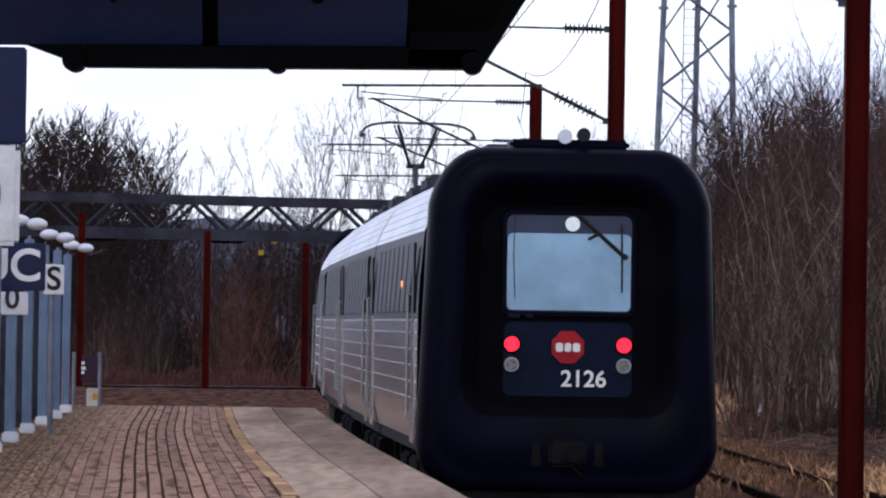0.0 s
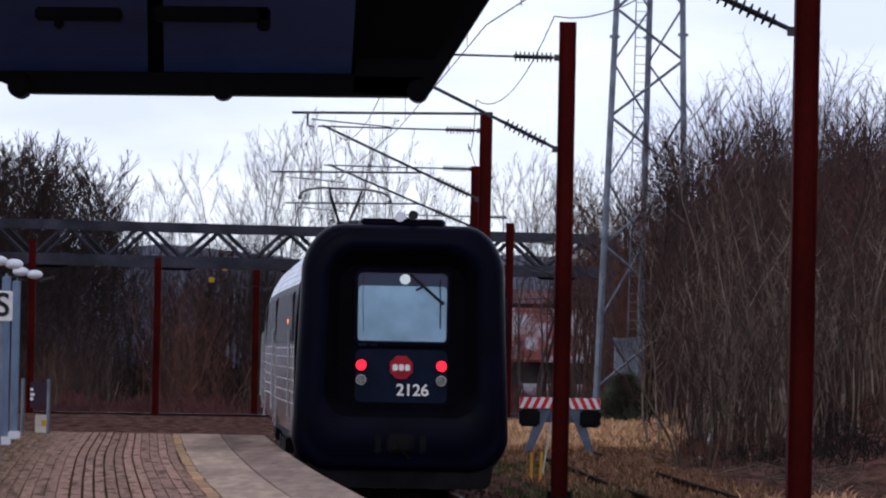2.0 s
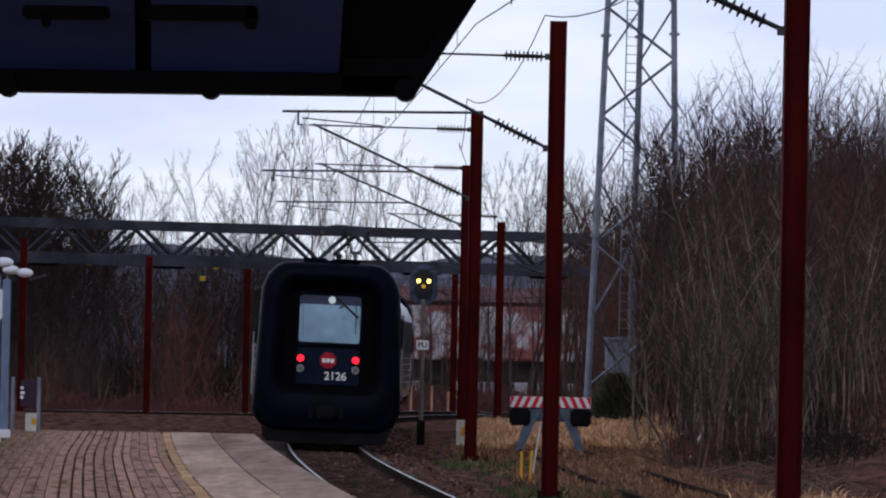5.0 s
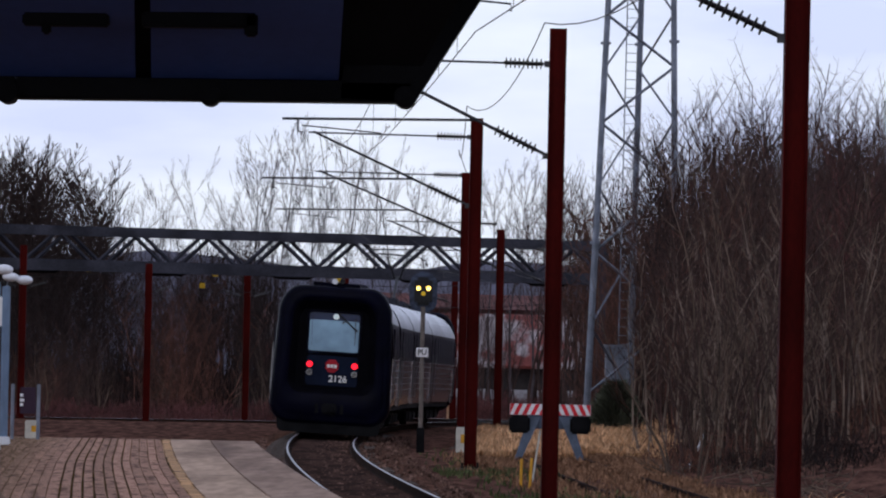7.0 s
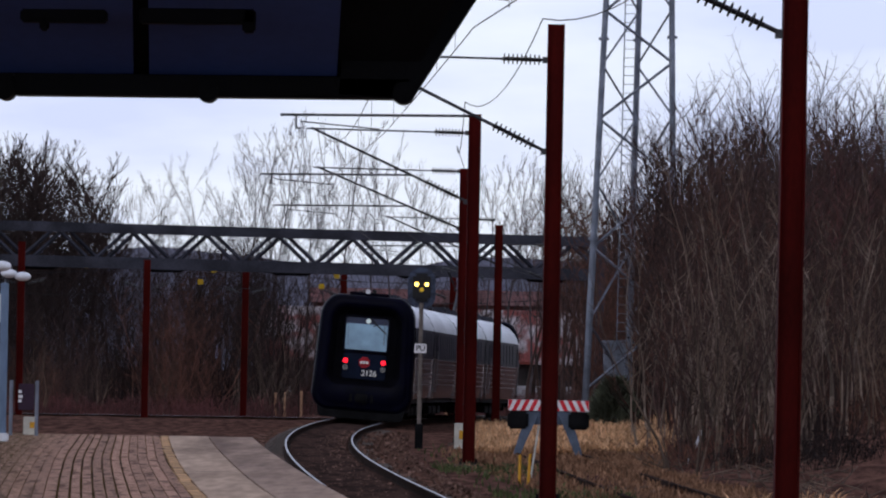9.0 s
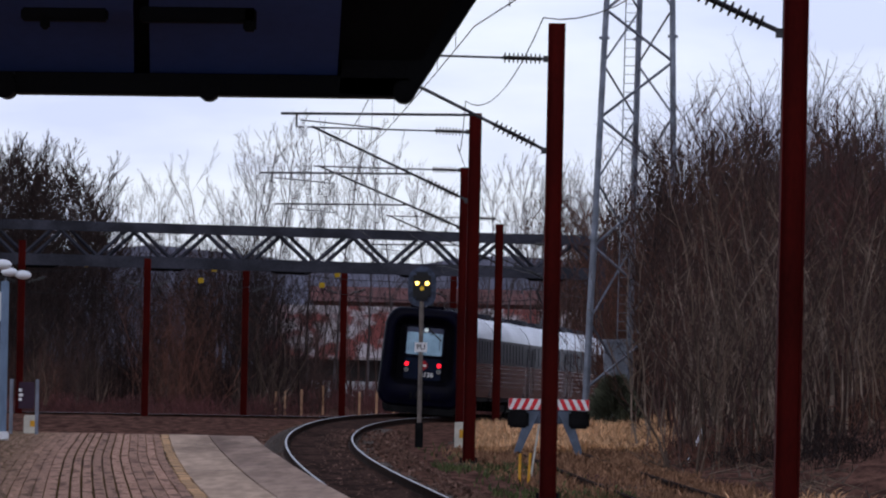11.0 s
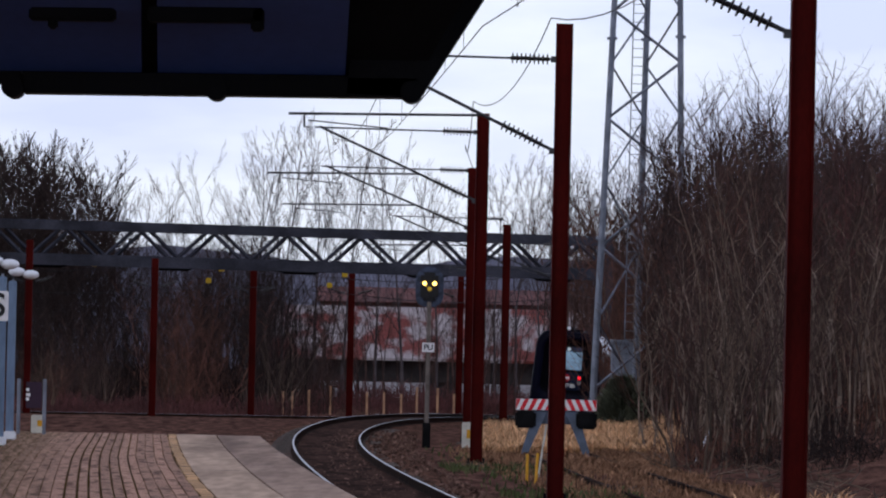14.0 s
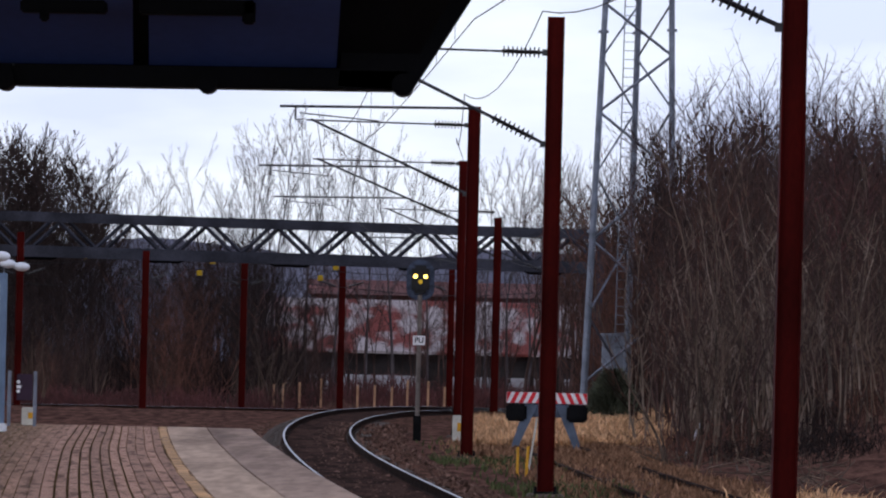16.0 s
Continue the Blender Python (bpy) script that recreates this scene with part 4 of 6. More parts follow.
def build_train():
    rear = car("train_tail_car", "silver ribbed railcar with navy rubber-ringed rear and lit red tail lamps", 0.55, 0.12)
    rubber_front(rear, -1)
    bm = bmesh.new()
    disc(bm, (-HALF_W - 0.01, 5.6, 2.42), 0.035, 0.03, "x", 12)
    part("side_lamp", bm, mat("orange_side_lamp", (1.0, 0.30, 0.08), 0.4, 0, 10, 0.05, emit=1.6), rear, "small glowing orange lamp")
    mid = car("train_middle_car", "silver ribbed middle railcar with dark window band", 0.12, 0.12)
    mid2 = copy_thing(mid, Matrix())
    lead = car("train_leading_car", "silver ribbed leading railcar with raised pantograph on its roof", 0.12, 0.55)
    pantograph(lead, 2.9)
    bm = bmesh.new()
    loops = [ring(CAR - y, hw, zb, zt, r) for y, hw, zb, zt, r in ((0.62, 1.56, 0.50, 3.70, 0.62), (0.50, 1.62, 0.42, 3.80, 0.66), (0.10, 1.59, 0.42, 3.80, 0.62), (0.0, 1.45, 0.5, 3.68, 0.56))]
    r = loft(bm, loops, True)
    bm.faces.new(r[-1])
    part("rubber_diaphragm", bm, M_RUBBER, lead, "navy-black rubber ring round the cab front", smooth=True)
    for c, ys in ((rear, (3.0, CAR)), (mid, (CAR,)), (mid2, (CAR,)), (lead, (CAR - 3.0,))):
        for y in ys:
            bogie(c, y)
    for c in (rear, mid, mid2):
        bm = bmesh.new()
        prof = car_profile()
        loft(bm, [[(x * 0.955, CAR + d, z - 0.05) for x, z in prof] for d in (-0.13, -0.06, 0.0, 0.06, 0.13)])
        part("gangway_bellows", bm, M_SEAM, c, "dark bellows between two cars")
    return rear, mid, mid2, lead


TRAIN = build_train()


# ---- portal gantry, tower and far line ----
def gantry():
    top = base("portal_gantry", "long weathered grey lattice girder spanning the tracks", "gantry")
    x0, x1 = -26.0, 7.3

    def at(x, k, dy):
        t = (x + 20.4) / 27.4
        return (x, 386 + dy, (7.56 if k else 5.98) - 0.17 * t - (0.06 if k else 0.0) * t)
    for k, w, nm in ((1, 0.22, "top_chord"), (0, 0.26, "bottom_chord")):
        bm = bmesh.new()
        for dy in (0, 1.2):
            a, b = at(x0, k, dy), at(x1, k, dy)
            loft(bm, [[(p[0], p[1] - 0.1, p[2] - w), (p[0], p[1] - 0.1, p[2] + w), (p[0], p[1] + 0.1, p[2] + w), (p[0], p[1] + 0.1, p[2] - w)] for p in (a, b)], True)
        part(nm, bm, M_GANTRY, top)
    n = 20
    step = (x1 - x0) / n
    for i in range(n):
        for dy in (0, 1.2):
            bm = bmesh.new()
            sh = 0.42 if dy else 0.0
            a, b = Vector(at(x0 + i * step + sh, i % 2, dy)), Vector(at(x0 + (i + 1) * step + sh, (i + 1) % 2, dy))
            tube(bm, [a, b], 0.090, 4)
            part("lattice_brace", bm, M_GANTRY, top)
    for i in range(9):
        x = -18.5 + i * 2.9
        p = Vector(at(x, 0, 0.6))
        if i % 2 == 0:
            bm = bmesh.new()
            tube(bm, [p + Vector((-1.1, 0, -0.12)), p + Vector((-0.7, 0, -0.30)), p + Vector((0.7, 0, -0.30)), p + Vector((1.1, 0, -0.12))], 0.09, 6)
            part("drip_fitting", bm, M_CANOPYDARK, top, "dark fitting under the girder")
    for x, w in ((7.2, 0.20), (-25.8, 0.2)):
        bm = bmesh.new()
        box(bm, x - w, 386 - w, -1.3, x + w, 387.2 + w, 7.2, 0.02)
        part("portal_leg", bm, M_GANTRY, top)


def tower():
    """Three-legged lattice radio tower."""
    top = base("lattice_tower", "tall galvanised three-legged lattice tower behind the siding", "tower", pose(-0.12, 0, 0))
    yb = 297.0
    zb = 0.0
    feet = [Vector((5.14, yb - 0.6, zb)), Vector((6.70, yb + 1.9, zb + 0.1)), Vector((8.32, yb - 0.2, zb + 0.25))]
    tops = [Vector((5.95, yb - 0.3, 24)), Vector((6.92, yb + 1.0, 24)), Vector((7.72, yb - 0.1, 24))]
    leg_at = lambda k, z: feet[k].lerp(tops[k], (z - zb) / (24 - zb))
    for k in range(3):
        bm = bmesh.new()
        tube(bm, [feet[k] - Vector((0, 0, 0.8)), tops[k]], 0.125, 8, r1=0.09)
        for z in (6.2, 13.2, 19.5):
            p = leg_at(k, z)
            disc(bm, p, 0.18, 0.10, "z", 8)
        part("tower_leg", bm, M_GALV, top)
    zs = [0.9, 3.3, 5.9, 8.2, 10.4, 12.3, 14.2, 16, 17.8, 19.6, 21.4, 23]
    for i, (a, b) in enumerate(zip(zs, zs[1:])):
        for k in range(3):
            bm = bmesh.new()
            j = (k + 1) % 3
            p, q = (k, j) if i % 2 else (j, k)
            tube(bm, [leg_at(p, a), leg_at(q, b)], 0.05, 4)
            part("tower_brace", bm, M_GALV, top)
    bm = bmesh.new()
    for dx in (-0.2, 0.2):
        tube(bm, [(6.45 + dx, yb + 0.6, 0), (6.6 + dx, yb + 0.6, 24)], 0.022, 5)
    for i in range(75):
        z = 0.5 + i * 0.31
        x = 6.45 + 0.15 * z / 24
        tube(bm, [(x - 0.2, yb + 0.6, z), (x + 0.2, yb + 0.6, z)], 0.012, 4)
    part("ladder", bm, M_GALV, top, "galvanised climbing ladder")
    hut = base("equipment_hut", "pale grey equipment cabinet at the tower's foot", "cabinet")
    bm = bmesh.new()
    box(bm, 5.75, yb + 2.6, -0.3, 6.75, yb + 4.2, 2.55, 0.03)
    part("body", bm, M_GALV, hut)
    bm = bmesh.new()
    box(bm, 5.68, yb + 2.5, 2.55, 6.82, yb + 4.3, 2.66, 0.02)
    part("roof", bm, M_GALV, hut)


def far_masts():
    for x, y, h in ((-18.5, 372, 7.9), (-13.3, 381, 7.3), (-9.3, 400, 7.4), (-4.7, 403, 7.4), (0.5, 409, 7.2), (-26, 366, 7.6)):
        top = base("catenary_mast", "oxide-red steel catenary mast on the further line", "mast", pose(x, y, -1.25), group="far catenary masts")
        bm = bmesh.new()
        for sx in (-1, 1):
            box(bm, sx * 0.14 - 0.016, -0.14, 0.0, sx * 0.14 + 0.016, 0.14, h, 0.003)
        box(bm, -0.13, -0.012, 0.0, 0.13, 0.012, h)
        part("post", bm, M_MAST, top)
        bm = bmesh.new()
        box(bm, -0.3, -0.3, -0.1, 0.3, 0.3, 0.12, 0.02)
        part("foundation", bm, M_FOUND, top)
        for sx in (-1, 1):
            bm = bmesh.new()
            ribbed(bm, (sx * 0.3, 0, 6.05), (sx * 1.0, 0, 6.28))
            part("insulator", bm, M_INSUL, top, "dark ribbed insulator")
    for x, z in ((-16.5, 5.85), (-10.6, 5.75), (-11.2, 5.2), (-4.9, 5.6), (-5.6, 5.1)):
        bm = bmesh.new()
        box(bm, x - 0.13, 391.9, z - 0.12, x + 0.13, 392.1, z + 0.12, 0.03)
        mk = base("wire_marker", "small yellow marker hanging on the overhead wires", "marker", group="wire markers")
        part("tag", bm, M_YELLOWMARK, mk)
        bm = bmesh.new()
        tube(bm, [(x, 392, z + 0.1), (x, 392, z + 0.5)], 0.01, 4)
        part("hanger", bm, M_WIRE, mk)
    bm = bmesh.new()
    for z in (4.7, 5.6, 6.0):
        tube(bm, [(x, 392 + (x + 10) * 0.5, z + 0.25 * math.sin(x * 0.35 + z)) for x in np.arange(-40, 8, 2.0)], 0.016, 4)
    tagged(part("far_wires", bm, M_WIRE), "thin dark overhead wires of the further line", "wire", kind="stuff")


gantry()
tower()
far_masts()


# ---- things beside the track ----
def buffer_stop():
    top = base("buffer_stop", "buffer stop with red and white striped beam on splayed blue-grey legs", "buffer stop", pose(2.49, 195, -0.05))
    bm = bmesh.new()
    box(bm, -0.93, -0.04, 0.82, 0.93, 0.0, 1.07, 0.008)
    brd = part("beam", bm, M_STRIPEWHITE, top, "white beam with slanted red stripes")
    for half in (-1, 1):
        for i in range(5):
            x = 0.04 + i * 0.195
            if x + 0.10 > 0.93:
                continue
            bm = bmesh.new()
            lean = 0.12
            q = [(x + (lean if half > 0 else lean), 0.822), (x + 0.10 + lean, 0.822), (x + 0.10, 1.068), (x, 1.068)]
            q = [(min(max(a, 0.0), 0.925) * half if half > 0 else -min(max(a, 0.0), 0.925), z) for a, z in q]
            for yy in (-0.043,):
                vs = [bm.verts.new((a, yy, z)) for a, z in q]
                vs2 = [bm.verts.new((a, yy + 0.006, z)) for a, z in q]
                bm.faces.new(vs if half > 0 else vs[::-1])
                for k in range(4):
                    bm.faces.new((vs[k], vs[(k + 1) % 4], vs2[(k + 1) % 4], vs2[k]))
            part("stripe", bm, M_STRIPERED, brd, "red stripe")
    for sx in (-1, 1):
        bm = bmesh.new()
        box(bm, sx * 0.70 - 0.24, -0.16, 0.40, sx * 0.70 + 0.24, 0.25, 0.80, 0.05)
        part("buffer_block", bm, M_BLACK, top, "black rubber buffer block")
        bm = bmesh.new()
        a, b = Vector((sx * 0.33, 0.1, 0.85)), Vector((sx * 0.74, -0.2, -0.25))
        loft(bm, [[p + Vector((dx * k, dy, 0)) for dx, dy in ((-0.115, -0.08), (0.115, -0.08), (0.115, 0.08), (-0.115, 0.08))] for p, k in ((a, 1.3), (b, 0.7))], True)
        a2, b2 = Vector((sx * 0.38, 0.1, 0.8)), Vector((sx * 0.72, 1.6, -0.2))
        tube(bm, [a2, b2], 0.07, 6)
        part("leg", bm, M_BUFFERBLUE, top, "splayed blue-grey steel leg")
    bm = bmesh.new()
    box(bm, -0.62, 0.02, 0.50, 0.62, 0.16, 0.80, 0.02)
    part("cross_beam", bm, M_BUFFERBLUE, top)


def signal():
    top = base("railway_signal", "light signal showing two yellow lights on a slim post", "signal", pose(-0.52, 210, -0.45))
    bm = bmesh.new()
    tube(bm, [(0, 0, 0), (0, 0, 3.75)], 0.055, 8)
    part("post", bm, mat("grey_wood_post", (0.16, 0.135, 0.12), 0.8, 0.2, 4, 0.3), top)
    bm = bmesh.new()
    box(bm, -0.10, -0.1, -0.1, 0.10, 0.1, 0.75, 0.02)
    part("post_foot", bm, M_BLACK, top)
    bm = bmesh.new()
    loops = [ring(y, 0.345, 3.62, 4.62, 0.33, 8) for y in (0.02, 0.06)]
    r = loft(bm, loops, True)
    bm.faces.new(r[0])
    bm.faces.new(r[1][::-1])
    head = part("back_board", bm, M_BACKBOARD, top, "dark blue-grey oval back board")
    bm = bmesh.new()
    box(bm, -0.22, -0.10, 3.78, 0.22, 0.01, 4.48, 0.08)
    part("lamp_housing", bm, M_LETTERBLACK, head)
    for x, z, r_, m, lb in ((-0.125, 4.20, 0.050, M_SIGLIT, "lit yellow light"), (0.125, 4.20, 0.050, M_SIGLIT, "lit yellow light"), (0, 4.07, 0.055, M_SIGDIM, "dim yellow light"), (-0.11, 3.92, 0.06, M_LETTERBLACK, "unlit light"), (0.11, 3.92, 0.06, M_LETTERBLACK, "unlit light"), (0, 4.38, 0.06, M_LETTERBLACK, "unlit light")):
        bm = bmesh.new()
        disc(bm, (x, -0.115, z), r_, 0.03, "y", 14)
        part("lens", bm, m, head, lb)
    bm = bmesh.new()
    box(bm, -0.15, -0.07, 2.50, 0.15, -0.06, 2.73, 0.004)
    pl = part("plate", bm, M_STRIPEWHITE, top, "white plate lettered PU")
    text_part("PU", 0.19, pose(0, -0.075, 2.615, 90, 0, 0), M_LETTERBLACK, pl, "plate_lettering")


def cabinet(x, y, z, w, h, group=""):
    top = base("trackside_box", "cream trackside box with a yellow reflector", "cabinet", pose(x, y, z), group="trackside boxes")
    bm = bmesh.new()
    box(bm, -w / 2, -0.1, 0, w / 2, 0.15, h, 0.015)
    part("body", bm, M_BOX, top)
    bm = bmesh.new()
    box(bm, 0.005, -0.112, h * 0.38, w / 2 - 0.012, -0.104, h * 0.72, 0.004)
    part("reflector", bm, M_YELLOW, top, "yellow reflector panel")
    bm = bmesh.new()
    box(bm, -w / 2 + 0.02, -0.06, -0.25, w / 2 - 0.02, 0.1, 0, 0.01)
    part("foot", bm, M_BLACK, top)


def stakes():
    for x, y, h, m, lx in ((1.47, 155, 0.54, M_YELLOW, 0.0), (1.63, 155.2, 0.56, M_YELLOW, 0.03)):
        bm = bmesh.new()
        tube(bm, [(x, y, ground_z(x, y) - 0.1), (x + lx, y, ground_z(x, y) + h)], 0.028, 6)
        tagged(part("marker_stake", bm, m), "short yellow marker stake in the grass", "stake", group="marker stakes")
    bm = bmesh.new()
    tube(bm, [(1.75, 163, ground_z(1.7, 163) - 0.1), (1.9, 163, ground_z(1.7, 163) + 1.0)], 0.02, 6)
    tagged(part("pale_pole", bm, M_BOX), "thin pale leaning pole in the grass", "stake")
    bm = bmesh.new()
    tube(bm, [(5.35, 185, ground_z(5.35, 185) - 0.1), (5.75, 185.5, ground_z(5.6, 185) + 0.75)], 0.028, 6)
    tagged(part("dead_branch", bm, M_LAMPHEAD), "pale fallen branch leaning at the foot of the slope", "branch")
    bm = bmesh.new()
    tube(bm, [(2.62, 197.5, 0.5), (2.66, 197.5, 2.15)], 0.03, 6)
    tagged(part("thin_post", bm, M_BOX), "thin pale post behind the buffer stop", "post")
    rnd = random.Random(4)
    for i, x in enumerate((-8.45, -8.0, -7.1, -6.1, -4.2, -3.3, -2.4, -1.6, -0.55, 0.3, 1.2)):
        y = 436 + rnd.uniform(-4, 4)
        bm = bmesh.new()
        h = rnd.uniform(1.15, 1.6)
        box(bm, x - 0.055, y - 0.055, -1.4, x + 0.055, y + 0.055, -1.25 + h, 0.01)
        tagged(part("fence_stake", bm, M_STAKE), "fresh-cut wooden fence stake", "stake", group="fence stakes")


buffer_stop()
signal()
cabinet(0.46, 205, -0.25, 0.22, 0.62)
cabinet(-6.75, 139.5, PLAT_Z + 0.0, 0.20, 0.30)
stakes()


# ---- along the platform ----
def columns():
    rnd = random.Random(8)
    n = 8
    for i in range(n):
        y = 74 + i * 7.9
        x, yy = beside(y, -5.94 + 0.30 * smoothstep(80, 130, y))
        top = base("lamp_column", "blue-grey square lamp column with white twin lamp heads" if i in (3, 5, 7) else "blue-grey square steel column with a white foot", "lamp post", pose(x, yy, PLAT_Z, 0, 0, 0), group="lamp columns on the platform")
        bm = bmesh.new()
        box(bm, -0.06, -0.06, 0.0, 0.06, 0.06, 2.42, 0.012)
        part("column", bm, M_COLUMN, top)
        bm = bmesh.new()
        box(bm, -0.085, -0.1, 0.0, 0.10, 0.1, 0.13, 0.02)
        part("foot", bm, M_LAMPHEAD, top, "white painted foot")
        bm = bmesh.new()
        tube(bm, [(0, 0, 2.40), (0.02, 0, 2.52), (0.25, 0, 2.50)] if i in (3, 5, 7) else [(0, 0, 2.40), (0, 0, 2.46)], 0.022, 6)
        part("bracket", bm, M_GALV, top)
        for dx, dz in ((0.06, 0.03), (0.27, -0.01)) if i in (3, 5, 7) else ():
            bm = bmesh.new()
            bmesh.ops.create_uvsphere(bm, u_segments=14, v_segments=8, radius=1)
            bmesh.ops.transform(bm, matrix=Matrix.Translation((dx, 0, 2.53 + dz)) @ Matrix.Diagonal((0.13, 0.12, 0.07, 1)), verts=bm.verts)
            part("lamp_head", bm, M_LAMPHEAD, top, "white oval lamp head", smooth=True)
    for i in range(9):
        y = 77 + i * 6.1
        x, yy = beside(y, -6.06 + 0.30 * smoothstep(80, 130, y))
        top = base("platform_fence", "dark steel fence section between the lamp columns", "fence", pose(x, yy, PLAT_Z), group="fence panels on the platform")
        for k in range(5):
            bm = bmesh.new()
            dy = -2.6 + k * 1.3
            dx = track_x(y + dy) - track_x(y)
            box(bm, dx - 0.035, dy - 0.03, 0.08, dx + 0.035, dy + 0.03, 2.25, 0.008)
            part("fence_bar", bm, M_GANTRY, top)
        for z in (0.25, 2.1):
            bm = bmesh.new()
            tube(bm, [(track_x(y + d) - track_x(y), d, z) for d in (-3.0, 0, 3.0)], 0.025, 5)
            part("fence_rail", bm, M_GANTRY, top)


def signs():
    # near board at the platform's edge, dark upper field and white lower field
    def board(y, x1, z0, z1, w, material, label, posts=True):
        top = base("platform_sign", label, "sign", pose(x1 - w, y, 0), group="platform signs")
        bm = bmesh.new()
        box(bm, 0, -0.02, z0, w, 0.02, z1, 0.012)
        part("panel", bm, material, top)
        if posts:
            bm = bmesh.new()
            tube(bm, [(w * 0.4, 0.05, PLAT_Z), (w * 0.4, 0.05, z1)], 0.035, 8)
            part("sign_post", bm, M_GALV, top)
        return top
    s = board(49.0, -2.815, 2.99, 3.55, 0.9, M_SIGNBLUE, "navy platform sign above a white panel on a steel post")
    bm = bmesh.new()
    box(bm, 0, -0.02, 2.40, 0.87, 0.02, 2.98, 0.03)
    lw = part("lower_panel", bm, M_STRIPEWHITE, s, "white lower panel")
    text_part("0", 0.42, pose(0.66, -0.026, 2.68, 90, 0, 0), M_LETTERBLACK, lw)
    s = board(94, -5.11, 2.29, 2.82, 1.5, M_SIGNBLUE, "navy platform sign with white capital letters")
    text_part("UC", 0.50, pose(1.10, -0.026, 2.555, 90, 0, 0), M_STRIPEWHITE, s)
    s = board(96, -5.41, 2.02, 2.28, 1.3, M_STRIPEWHITE, "white sign plate with dark round letters", False)
    text_part("0", 0.34, pose(1.12, -0.026, 2.20, 90, 0, 0), M_GANTRY, s)
    bm = bmesh.new()
    box(bm, 0.5, 0.03, PLAT_Z, 0.56, 0.09, 2.3)
    part("sign_post", bm, M_GALV, s)
    s = board(104, -5.42, 2.28, 2.65, 0.25, M_STRIPEWHITE, "small white plate with a black letter S")
    text_part("S", 0.40, pose(0.125, -0.026, 2.465, 90, 0, 0), M_LETTERBLACK, s)
    # low dark notice at the platform's end
    top = base("notice_board", "small dark notice board on grey posts with a white mark", "sign", pose(-6.75, 138, PLAT_Z), group="")
    bm = bmesh.new()
    box(bm, -0.12, -0.01, 0.42, 0.14, 0.01, 0.85, 0.006)
    pnl = part("panel", bm, mat("dark_violet_panel", (0.028, 0.012, 0.028), 0.5, 0, 4, 0.2), top)
    for z, w in ((0.72, 0.05), (0.64, 0.07), (0.57, 0.05)):
        bm = bmesh.new()
        box(bm, -0.12, -0.018, z - 0.025, -0.12 + w, -0.012, z + 0.025, 0.004)
        part("mark", bm, M_STRIPEWHITE, pnl, "white mark")
    for x in (-0.24, 0.18):
        bm = bmesh.new()
        tube(bm, [(x, 0, 0), (x, 0, 0.9)], 0.03, 8)
        part("sign_post", bm, M_GALV, top)


